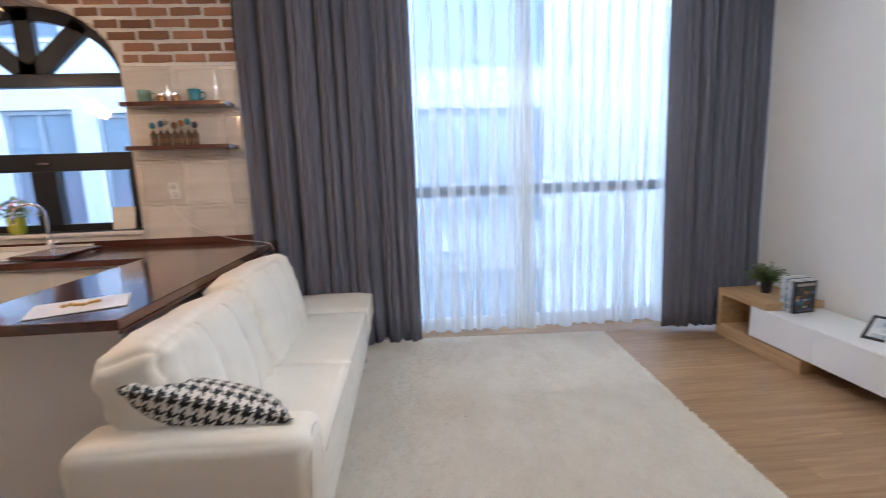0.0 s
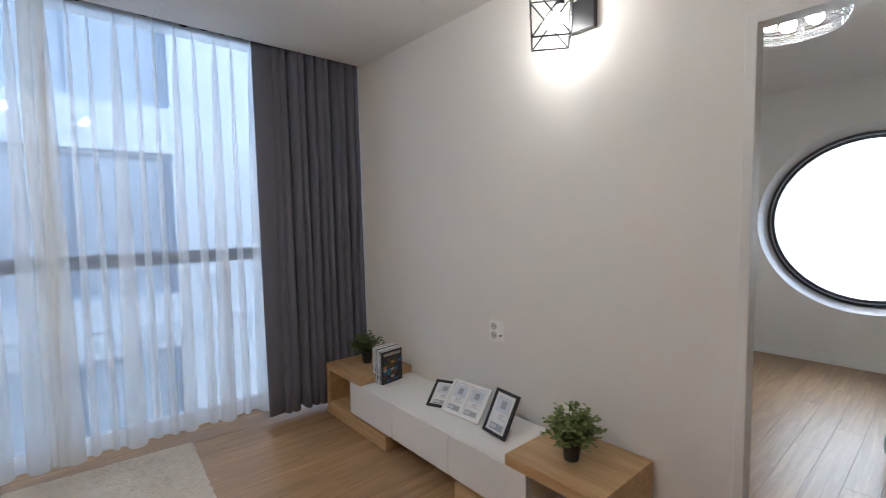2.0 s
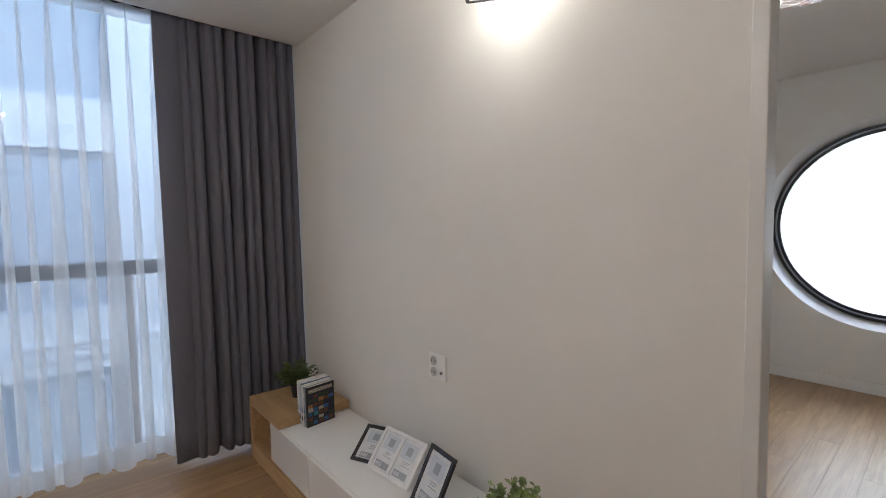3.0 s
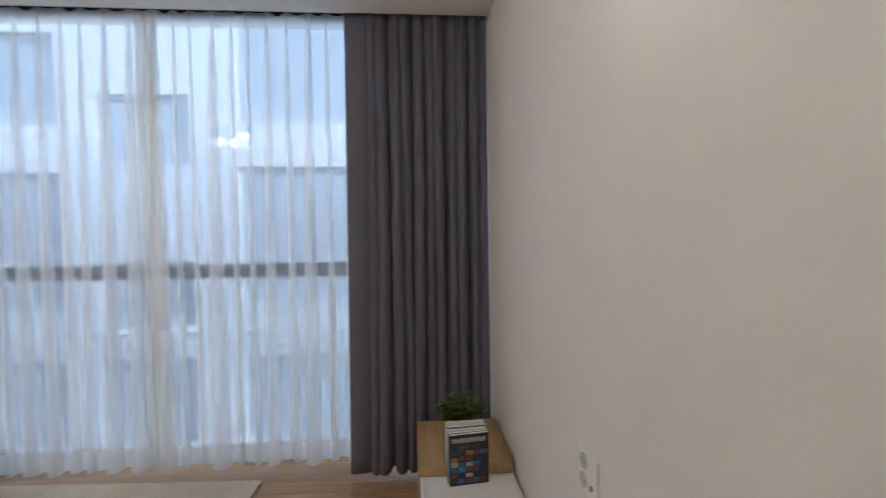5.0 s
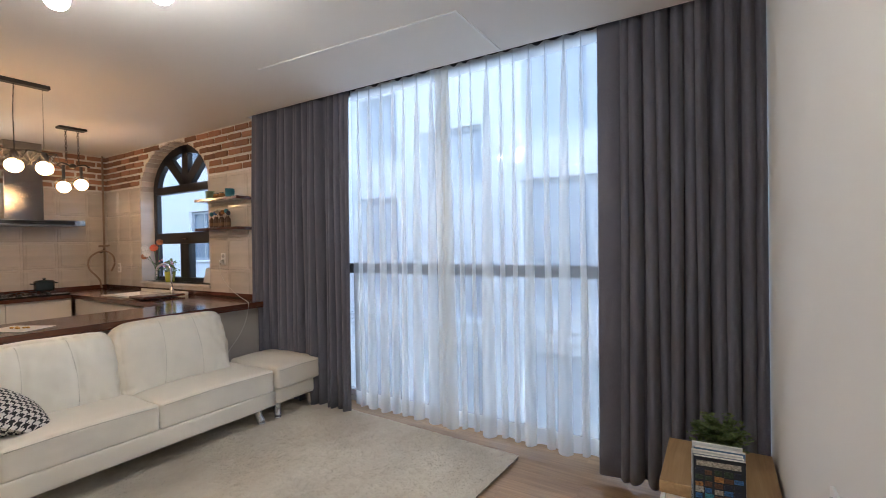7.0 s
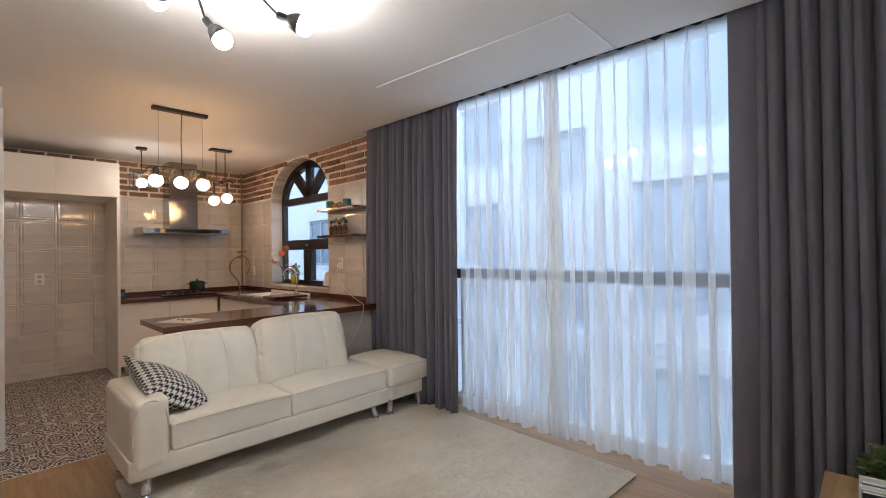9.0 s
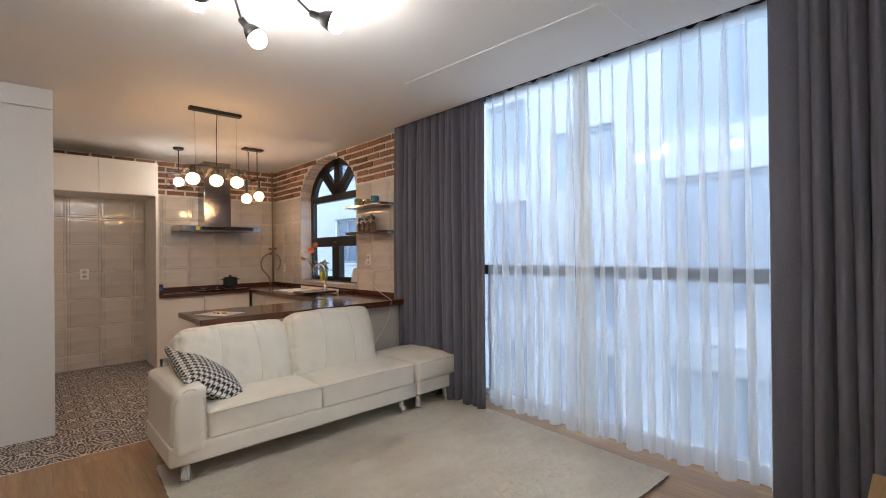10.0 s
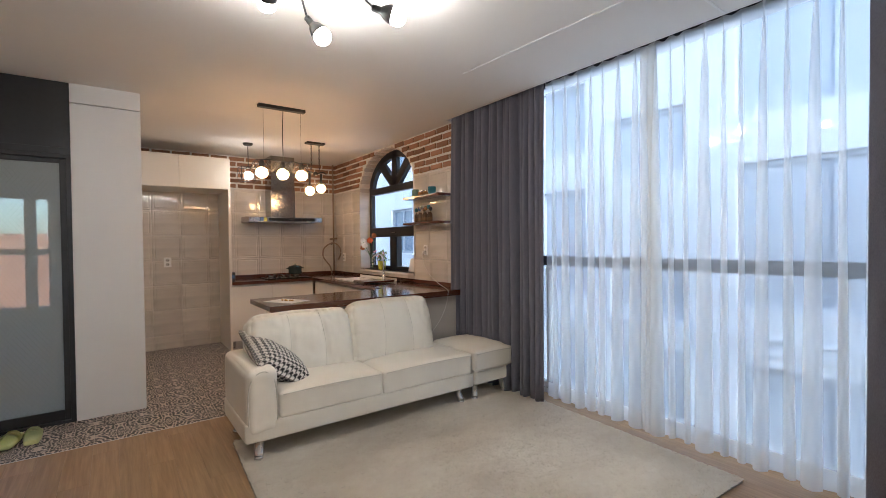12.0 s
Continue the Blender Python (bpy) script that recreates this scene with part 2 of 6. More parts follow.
def patterned_tile():
    """Encaustic floor tile: a different mirrored ornament on each tile."""
    m = bpy.data.materials.new("patterned_cement_tile")
    m.use_nodes = True
    nt = m.node_tree
    b = nt.nodes["Principled BSDF"]
    tc = nt.nodes.new("ShaderNodeTexCoord")
    sep = nt.nodes.new("ShaderNodeSeparateXYZ")
    nt.links.new(tc.outputs["Object"], sep.inputs[0])
    oi = nt.nodes.new("ShaderNodeObjectInfo")
    rnd = oi.outputs["Random"]
    u = math_node(nt, 'ABSOLUTE', sep.outputs[0])
    v = math_node(nt, 'ABSOLUTE', sep.outputs[1])
    r2 = math_node(nt, 'SQRT', math_node(nt, 'ADD', math_node(nt, 'MULTIPLY', u, u), math_node(nt, 'MULTIPLY', v, v)))
    uu, vv = math_node(nt, 'SUBTRACT', 0.15, u), math_node(nt, 'SUBTRACT', 0.15, v)
    rc = math_node(nt, 'SQRT', math_node(nt, 'ADD', math_node(nt, 'MULTIPLY', uu, uu), math_node(nt, 'MULTIPLY', vv, vv)))
    k = math_node(nt, 'MULTIPLY_ADD', rnd, 70.0, 75.0)
    ang = math_node(nt, 'ARCTAN2', v, u)
    petal = math_node(nt, 'SINE', math_node(nt, 'MULTIPLY', ang, 12.0))
    a = math_node(nt, 'SINE', math_node(nt, 'ADD', math_node(nt, 'MULTIPLY', r2, k), math_node(nt, 'MULTIPLY', petal, 1.3)))
    c = math_node(nt, 'SINE', math_node(nt, 'MULTIPLY_ADD', petal, 0.9, math_node(nt, 'MULTIPLY', rc, 105.0)))
    d = math_node(nt, 'MULTIPLY', math_node(nt, 'SINE', math_node(nt, 'MULTIPLY', u, k)), math_node(nt, 'COSINE', math_node(nt, 'MULTIPLY', v, 110.0)))
    sw = math_node(nt, 'FRACT', math_node(nt, 'MULTIPLY', rnd, 7.3))
    near = math_node(nt, 'LESS_THAN', r2, math_node(nt, 'MULTIPLY_ADD', sw, 0.09, 0.04))
    s1 = math_node(nt, 'ADD', math_node(nt, 'MULTIPLY', near, a), math_node(nt, 'MULTIPLY', math_node(nt, 'SUBTRACT', 1.0, near), math_node(nt, 'ADD', c, math_node(nt, 'MULTIPLY', d, sw))))
    ramp = nt.nodes.new("ShaderNodeValToRGB")
    cr = ramp.color_ramp
    cr.interpolation = 'CONSTANT'
    cr.elements[0].position, cr.elements[0].color = 0.0, (0.045, 0.042, 0.045, 1)
    cr.elements[1].position, cr.elements[1].color = 0.26, (0.24, 0.22, 0.23, 1)
    for p, col in ((0.36, (0.66, 0.58, 0.51)), (0.76, (0.32, 0.27, 0.25)), (0.86, (0.06, 0.06, 0.075))):
        e = cr.elements.new(p)
        e.color = (*col, 1)
    nt.links.new(math_node(nt, 'MULTIPLY_ADD', s1, 0.42, 0.5), ramp.inputs[0])
    ns = nt.nodes.new("ShaderNodeTexNoise")
    ns.inputs["Scale"].default_value = 25
    hsv = nt.nodes.new("ShaderNodeHueSaturation")
    nt.links.new(ramp.outputs[0], hsv.inputs["Color"])
    nt.links.new(math_node(nt, 'MULTIPLY_ADD', ns.outputs["Fac"], 0.4, 0.75), hsv.inputs["Value"])
    nt.links.new(hsv.outputs[0], b.inputs["Base Color"])
    b.inputs["Roughness"].default_value = 0.5
    return m


M_FLOORTILE = patterned_tile()


def houndstooth():
    m = bpy.data.materials.new("houndstooth_cloth")
    m.use_nodes = True
    nt = m.node_tree
    b = nt.nodes["Principled BSDF"]
    tc = nt.nodes.new("ShaderNodeTexCoord")
    sep = nt.nodes.new("ShaderNodeSeparateXYZ")
    nt.links.new(tc.outputs["Object"], sep.inputs[0])
    cells = 225.0
    u = math_node(nt, 'FLOOR', math_node(nt, 'MULTIPLY_ADD', sep.outputs[0], cells, 800.0))
    v = math_node(nt, 'FLOOR', math_node(nt, 'MULTIPLY_ADD', sep.outputs[1], cells, 800.0))
    twill = math_node(nt, 'LESS_THAN', math_node(nt, 'MODULO', math_node(nt, 'ADD', u, v), 4.0), 1.5)
    warp = math_node(nt, 'LESS_THAN', math_node(nt, 'MODULO', u, 8.0), 3.5)
    weft = math_node(nt, 'LESS_THAN', math_node(nt, 'MODULO', v, 8.0), 3.5)
    f = math_node(nt, 'ADD', math_node(nt, 'MULTIPLY', twill, warp), math_node(nt, 'MULTIPLY', math_node(nt, 'SUBTRACT', 1.0, twill), weft))
    mix = nt.nodes.new("ShaderNodeMix")
    mix.data_type = 'RGBA'
    mix.inputs[6].default_value, mix.inputs[7].default_value = (0.72, 0.68, 0.62, 1), (0.02, 0.02, 0.022, 1)
    nt.links.new(f, mix.inputs[0])
    nt.links.new(mix.outputs[2], b.inputs["Base Color"])
    b.inputs["Roughness"].default_value = 0.9
    return m


M_HOUND = houndstooth()
M_RUG = mat("shag_rug_pile", (0.88, 0.82, 0.715), 0.95, color2=(0.71, 0.63, 0.515), scale=4.5, stretch=(1, 0.6, 1))
nt = M_RUG.node_tree
nt.nodes["Noise Texture"].inputs["Detail"].default_value, nt.nodes["Noise Texture"].inputs["Roughness"].default_value = 10, 0.82
fibre, through_light = nt.nodes["Principled BSDF"], nt.nodes.new("ShaderNodeBsdfTranslucent")
blend = nt.nodes.new("ShaderNodeMixShader")
blend.inputs[0].default_value = 0.15
nt.links.new(fibre.inputs["Base Color"].links[0].from_socket, through_light.inputs["Color"])
nt.links.new(fibre.outputs[0], blend.inputs[1])
nt.links.new(through_light.outputs[0], blend.inputs[2])
nt.links.new(blend.outputs[0], nt.nodes["Material Output"].inputs[0])
M_RUGROOT = mat("shag_rug_roots", (0.87, 0.81, 0.70), 0.95, vary=0.1, scale=30)
M_RUGBACK = mat("rug_backing", (0.30, 0.25, 0.20), 0.95, vary=0.1, scale=30)
M_EXT = mat("white_render_facade", (0.71, 0.735, 0.77), 0.9, vary=0.05, scale=1.2, bump=0.3, bump_scale=40)
M_EXTWIN = mat("facade_window_pane", (0.20, 0.26, 0.34), 0.08, vary=0.2, scale=2)
# pale base colour imitates the sky's reflection in these facade panes
M_EXTSKYPANE = mat("facade_pane_painted_sky", (0.46, 0.51, 0.58), 0.3, vary=0.1, scale=2)
M_EXTFRAME2 = mat("facade_pale_frame", (0.45, 0.50, 0.565), 0.4)
M_EXTFRAME = mat("facade_window_frame", (0.30, 0.34, 0.39), 0.4)
M_GROUND = mat("asphalt_ground", (0.06, 0.06, 0.06), 0.9, vary=0.3, scale=3)
M_ROOFTILE = mat("orange_clay_roof", (0.50, 0.20, 0.11), 0.85, vary=0.25, scale=6)
M_SOIL = mat("potting_soil", (0.03, 0.022, 0.016), 0.95, bump=0.5, bump_scale=90)
M_POT = mat("black_plastic_pot", (0.02, 0.02, 0.022), 0.45)
M_LEAF = mat("green_leaf", (0.07, 0.12, 0.035), 0.45, color2=(0.33, 0.40, 0.13), scale=45)
M_LEAF2 = mat("dark_green_leaf", (0.055, 0.11, 0.035), 0.45, color2=(0.19, 0.25, 0.08), scale=30)

# ---- mesh helpers ----


def box(bm, x0, x1, y0, y1, z0, z1, bevel=0.0, seg=2):
    m = Matrix.LocRotScale(((x0 + x1) / 2, (y0 + y1) / 2, (z0 + z1) / 2), None, (abs(x1 - x0), abs(y1 - y0), abs(z1 - z0)))
    r = bmesh.ops.create_cube(bm, size=1, matrix=m)
    if bevel:
        edges = list({e for v in r["verts"] for e in v.link_edges})
        bmesh.ops.bevel(bm, geom=edges, offset=bevel, segments=seg, affect='EDGES', profile=0.5)
    return bm


def cyl(bm, a, b, r0, r1=None, n=16):
    a, b = Vector(a), Vector(b)
    d = b - a
    m = Matrix.Translation((a + b) / 2) @ d.to_track_quat('Z', 'Y').to_matrix().to_4x4()
    bmesh.ops.create_cone(bm, cap_ends=True, segments=n, radius1=r0, radius2=r0 if r1 is None else r1, depth=d.length, matrix=m)
    return bm


def ball(bm, c, r, n=20, squash=1.0):
    bmesh.ops.create_uvsphere(bm, u_segments=n, v_segments=n // 2 + 2, radius=r, matrix=Matrix.Translation(c) @ Matrix.Diagonal((1, 1, squash, 1)))
    return bm


def tube(bm, pts, r, n=8):
    """A round rod along a line of points."""
    pts = [Vector(p) for p in pts]
    rings = []
    for i, p in enumerate(pts):
        d = (pts[min(i + 1, len(pts) - 1)] - pts[max(i - 1, 0)]).normalized()
        q = d.to_track_quat('Z', 'Y')
        rings.append([bm.verts.new(p + q @ Vector((r * math.cos(2 * math.pi * k / n), r * math.sin(2 * math.pi * k / n), 0))) for k in range(n)])
    for a, b in zip(rings, rings[1:]):
        for k in range(n):
            bm.faces.new((a[k], a[(k + 1) % n], b[(k + 1) % n], b[k]))
    bm.faces.new(rings[0][::-1])
    bm.faces.new(rings[-1])
    return bm


def curve_points(pts, n=8):
    """A smooth line through a few points."""
    pts = [Vector(p) for p in pts]
    out = []
    ext = [pts[0] * 2 - pts[1]] + pts + [pts[-1] * 2 - pts[-2]]
    for i in range(1, len(ext) - 2):
        p0, p1, p2, p3 = ext[i - 1:i + 3]
        for k in range(n):
            t = k / n
            out.append(0.5 * ((2 * p1) + (p2 - p0) * t + (2 * p0 - 5 * p1 + 4 * p2 - p3) * t * t + (3 * p1 - p0 - 3 * p2 + p3) * t ** 3))
    return out + [pts[-1]]


def lathe(bm, profile, n=24, c=(0, 0, 0)):
    """A turned shape from (radius, height) pairs."""
    c = Vector(c)
    rings = []
    for r, z in profile:
        if r <= 1e-6:
            rings.append([bm.verts.new(c + Vector((0, 0, z)))])
        else:
            rings.append([bm.verts.new(c + Vector((r * math.cos(2 * math.pi * k / n), r * math.sin(2 * math.pi * k / n), z))) for k in range(n)])
    for a, b in zip(rings, rings[1:]):
        for k in range(n):
            j = (k + 1) % n
            if len(a) == 1 and len(b) > 1:
                bm.faces.new((a[0], b[j], b[k]))
            elif len(b) == 1 and len(a) > 1:
                bm.faces.new((a[k], a[j], b[0]))
            elif len(a) > 1:
                bm.faces.new((a[k], a[j], b[j], b[k]))
    return bm


def soft_point(u, size, r, puff=(0, 0, 0), shape=None):
    """A point of a padded block's skin; u runs from -1 to 1 along each axis."""
    h = Vector(size) / 2
    p = Vector((u[0] * h[0], u[1] * h[1], u[2] * h[2]))
    q = Vector([max(-h[i] + r, min(h[i] - r, p[i])) for i in range(3)])
    d = p - q
    if d.length > 1e-6:
        p = q + d.normalized() * r
    for i in range(3):
        j, k = (i + 1) % 3, (i + 2) % 3
        if puff[i]:
            p[i] += puff[i] * u[i] * (1 - u[j] ** 2) ** 0.7 * (1 - u[k] ** 2) ** 0.7
    return Vector(shape(p, u)) if shape else p


def soft_box(bm, size, r, puff=(0, 0, 0), n=14, m=None, shape=None):
    """A padded block: rounded edges, faces that swell by puff, and shape(x, y, z) to crease it."""
    m = m or Matrix.Identity(4)
    seen = {}

    def at(u):
        key = tuple(round(c, 5) for c in u)
        if key not in seen:
            seen[key] = bm.verts.new(m @ soft_point(u, size, r, puff, shape))
        return seen[key]

    grid = [-math.cos(math.pi * i / n) * 0.35 + (2 * i / n - 1) * 0.65 for i in range(n + 1)]
    for ax in range(3):
        j, k = (ax + 1) % 3, (ax + 2) % 3
        for s in (-1, 1):
            for a in range(n):
                for b in range(n):
                    quad = []
                    for da, db in ((0, 0), (1, 0), (1, 1), (0, 1)):
                        u = [0, 0, 0]
                        u[ax], u[j], u[k] = s, grid[a + da], grid[b + db]
                        quad.append(at(u))
                    bm.faces.new(quad if s > 0 else quad[::-1])
    return bm


def mesh_of(name, bm, material, smooth=False):
    me = bpy.data.meshes.new(name)
    bm.normal_update()
    bm.to_mesh(me)
    bm.free()
    me.materials.append(material)
    if smooth:
        me.shade_smooth()
    return me


def part(name, bm, material, parent=None, label="", smooth=False):
    ob = new(name, mesh_of(name, bm, material, smooth))
    ob.parent = parent
    return tagged(ob, label)


def thing(name, loc, label, category, group="", rz=0):
    ob = new(name)
    ob.empty_display_size = 0.1
    ob.matrix_world = pose(*loc, 0, 0, rz)
    return tagged(ob, label, category, group)


def setting(name, bm, material, label="", smooth=False):
    ob = part(name, bm, material, None, label, smooth)
    return tagged(ob, category=name.split("_")[0], kind="structure")


def B():
    return bmesh.new()


H = 2.60            # ceiling height
YN = 0.18           # kitchen window wall, inner face
XK = -7.12          # kitchen back wall, inner face
XC = -4.75          # entrance wall face
AX, AW, AZ, AH = -5.50, 0.72, 2.08, 0.505   # arch: centre, half width, springing, rise
SILL = 0.985
CB = 0.095          # edge of the curtain recess in the ceiling

# ---- structure ----
bm = B()
box(bm, XK - 0.2, 3.75, -5.4, 0.56, -0.14, -0.03)
floor_slab = setting("floor", bm, mat("screed", (0.3, 0.28, 0.25), 0.9, vary=0.1, scale=10), "dark screed under oak planks and patterned tiles")
bm = B()
box(bm, XK - 0.2, 3.75, -5.4, CB, H, H + 0.15)
box(bm, XK - 0.2, -4.012, CB, 0.56, H, H + 0.15)
box(bm, 0.0, 3.75, CB, 0.56, H, H + 0.15)
box(bm, -4.012, 0.0, CB, 0.56, H + 0.15, H + 0.20)
setting("ceiling", bm, M_CEIL, "white papered ceiling")
bm = B()
box(bm, 0, 0.06, -2.53, 0.56, -0.03, H)
box(bm, 0, 0.06, -3.43, -2.53, 2.10, H)
box(bm, 0, 0.06, -5.2, -3.43, -0.03, H)
setting("wall_east", bm, M_WALL, "warm white papered wall with a doorway")
bm = B()
box(bm, XC - 0.2, 3.75, -5.4, -5.2, -0.03, H)
setting("wall_south", bm, M_WALL, "warm white papered wall")
bm = B()
box(bm, XC - 0.12, XC, -5.2, -4.05, -0.03, H)
setting("wall_west", bm, M_WALL, "warm white papered wall beside the entrance")
# doorway lining
bm = B()
for y0, y1, z0, z1 in ((-2.541, -2.505, 0, 2.10), (-3.43, -3.395, 0, 2.10), (-3.395, -2.541, 2.065, 2.10)):
    box(bm, -0.010, 0.068, y0, y1, z0, z1, 0.003)
setting("door_frame", bm, M_TRIM, "pale painted lining of the bedroom doorway")
bm = B()
for x0, x1, y0, y1 in ((-0.012, -0.001, -2.53, -0.0), (3.538, 3.549, -4.5, -0.9)):
    box(bm, x0, x1, y0, y1, 0, 0.075, 0.002)
setting("baseboard", bm, M_TRIM, "low white baseboard")

# column by the entrance
bm = B()
box(bm, -5.35, XC, -2.94, -2.49, 0, 2.448, 0.003)
box(bm, -5.35, XC, -2.94, -2.49, 2.452, H, 0.002)
setting("column", bm, M_COLUMN, "white laminated end panel beside the entrance")

# kitchen back wall and side
bm = B()
box(bm, XK - 0.2, XK - 0.008, -2.7, 0.56, -0.03, H)
wall_k = setting("wall_kitchen_back", bm, M_MORTAR, "kitchen wall with glazed tiles and brick above")
bm = B()
box(bm, XK, -5.35, -2.94, -2.62, -0.03, H)
setting("wall_kitchen_side", bm, M_WALL, "plain white wall beside the fridge niche")

# kitchen window wall with the arched opening
def arch_z(x):
    return AZ + AH * math.sqrt(max(0.0, 1 - ((x - AX) / AW) ** 2))


bm = B()
y0, y1 = YN + 0.008, 0.40
box(bm, XK - 0.008, AX - AW, y0, y1, -0.03, H)
box(bm, AX + AW, -4.0, y0, y1, -0.03, H)
box(bm, AX - AW, AX + AW, y0, y1, -0.03, SILL)
xs = [AX - AW * math.cos(math.pi * i / 40) for i in range(41)]
for xa, xb in zip(xs, xs[1:]):
    za, zb = arch_z(xa), arch_z(xb)
    f = [bm.verts.new(p) for p in ((xa, y0, za), (xb, y0, zb), (xb, y0, H), (xa, y0, H), (xa, y1, za), (xb, y1, zb), (xb, y1, H), (xa, y1, H))]
    for q in ((0, 1, 2, 3), (7, 6, 5, 4), (4, 5, 1, 0)):
        bm.faces.new([f[i] for i in q])
wall_n = setting("wall_kitchen_north", bm, M_MORTAR, "kitchen wall with an arched window, tiles and brick")
bm = B()
box(bm, -4.012, 0, 0.40, 0.52, 2.735, H + 0.15)
box(bm, -4.0, 0, 0.40, 0.52, -0.03, 0.04)
box(bm, -4.012, -4.0, 0.188, 0.40, 0, H)
setting("wall_north", bm, M_TRIM, "narrow surround of the tall window")

# bedroom shell
bm = B()
box(bm, 0.06, 3.75, -0.9, -0.75, -0.03, H)
box(bm, 0.06, 3.75, -4.6, -4.5, -0.03, H)
setting("wall_bedroom_sides", bm, M_WALL2, "papered bedroom side walls")
CY, CZ, CR = -2.50, 1.345, 0.845
bm = B()
x0, x1 = 3.55, 3.75
hs = 0.95
box(bm, x0, x1, -4.5, CY - hs, -0.03, H)
box(bm, x0, x1, CY + hs, -0.9, -0.03, H)
box(bm, x0, x1, CY - hs, CY + hs, -0.03, CZ - hs)
box(bm, x0, x1, CY - hs, CY + hs, CZ + hs, H)
n = 72
inner, outer = [], []
for i in range(n):
    a = 2 * math.pi * i / n + math.pi / 4
    c, s = math.cos(a), math.sin(a)
    k = hs / max(abs(c), abs(s))
    inner.append([bm.verts.new((x, CY + CR * c, CZ + CR * s)) for x in (x0, x1)])
    outer.append([bm.verts.new((x, CY + k * c, CZ + k * s)) for x in (x0, x1)])
for i in range(n):
    j = (i + 1) % n
    bm.faces.new((inner[i][0], inner[j][0], outer[j][0], outer[i][0]))
    bm.faces.new((inner[i][1], outer[i][1], outer[j][1], inner[j][1]))
    bm.faces.new((inner[i][0], inner[i][1], inner[j][1], inner[j][0]))
setting("wall_bedroom_east", bm, M_WALL2, "papered bedroom wall with a round window")
bm = B()
box(bm, 3.536, 3.55, -4.5, -0.915, 0.0, 0.095, 0.003)
box(bm, 0.06, 3.536, -0.915, -0.901, 0.0, 0.095, 0.003)
setting("baseboard_bedroom", bm, M_WHITE_GLOSS, "white bedroom baseboard under the round window")


def ring(bm, x0, x1, r0, r1, n=72):
    """A flat hoop about the round window's axis."""
    rows = []
    for i in range(n):
        a = 2 * math.pi * i / n
        c, s = math.cos(a), math.sin(a)
        rows.append([bm.verts.new((x, CY + r * c, CZ + r * s)) for x, r in ((x0, r0), (x0, r1), (x1, r1), (x1, r0))])
    for i in range(n):
        a, b = rows[i], rows[(i + 1) % n]
        for k in range(4):
            bm.faces.new((a[k], a[(k + 1) % 4], b[(k + 1) % 4], b[k]))
    return bm


rw = tagged(new("window_3"), "round bedroom window with a black frame", "window", kind="structure")
part("window_frame", ring(B(), 3.66, 3.72, 0.728, 0.789), M_BLACKFRAME, rw)
part("inner_rim", ring(B(), 3.650, 3.659, 0.752, 0.764), M_EXTFRAME, rw)
bm = B()
hoops = []
for x, r in ((3.544, 0.843), (3.672, 0.790), (3.70, 0.790), (3.70, 0.843)):
    hoops.append([bm.verts.new((x, CY + r * math.cos(2 * math.pi * i / 72), CZ + r * math.sin(2 * math.pi * i / 72))) for i in range(72)])
for k in range(4):
    for i in range(72):
        bm.faces.new((hoops[k][i], hoops[k][(i + 1) % 72], hoops[(k + 1) % 4][(i + 1) % 72], hoops[(k + 1) % 4][i]))
part("reveal_trim", bm, M_WHITE_GLOSS, rw, "white splayed round reveal")
bm = B()
bmesh.ops.create_circle(bm, cap_ends=True, segments=72, radius=0.732, matrix=pose(3.69, CY, CZ, 0, 90, 0))
gl = part("pane", bm, M_GLASS, rw)
gl.visible_shadow = False

# tall living room window behind the curtains
w1 = tagged(new("window_1"), "floor-to-ceiling window with dark frame", "window", kind="structure")
bm = B()
for x0, x1, z0, z1 in ((-4.0, 0, 0.04, 0.09), (-4.0, 0, 2.705, 2.735), (-4.0, -3.95, 0.09, 2.705), (-0.05, 0, 0.09, 2.705), (-2.98, -2.94, 0.09, 1.13), (-0.98, -0.94, 0.09, 1.13)):
    box(bm, x0, x1, 0.42, 0.48, z0, z1, 0.003)
part("window_frame", bm, M_TRIM, w1)
bm = B()
box(bm, -3.95, -0.05, 0.415, 0.485, 1.13, 1.215, 0.004)
part("middle_rail", bm, M_BLACKFRAME, w1, "black horizontal middle rail")
for x0, x1, z0, z1 in ((-3.95, -1.953, 0.09, 1.13), (-1.95, -0.05, 0.09, 1.13), (-3.95, -1.953, 1.215, 2.705), (-1.95, -0.05, 1.215, 2.705)):
    gl = part("pane", box(B(), x0, x1, 0.447, 0.453, z0, z1), M_GLASS, w1)
    gl.visible_shadow = False

# arched kitchen window
w2 = tagged(new("window_2"), "arched black-framed kitchen window with a fan light", "window", kind="structure")
yf0, yf1 = 0.335, 0.395


def arch_band(bm, ya, yb, inset, n=40):
    """The bent head of the frame, following the arch."""
    def pt(i, d):
        a = math.pi * i / n
        return AX - (AW - d) * math.cos(a), AZ + (AH - d) * math.sin(a)
    rows = []
    for i in range(n + 1):
        (xo, zo), (xi, zi) = pt(i, 0.0), pt(i, inset)
        rows.append([bm.verts.new(p) for p in ((xo, ya, zo), (xi, ya, zi), (xi, yb, zi), (xo, yb, zo))])
    for a, b in zip(rows, rows[1:]):
        for k in range(4):
            bm.faces.new((a[k], a[(k + 1) % 4], b[(k + 1) % 4], b[k]))
    return bm


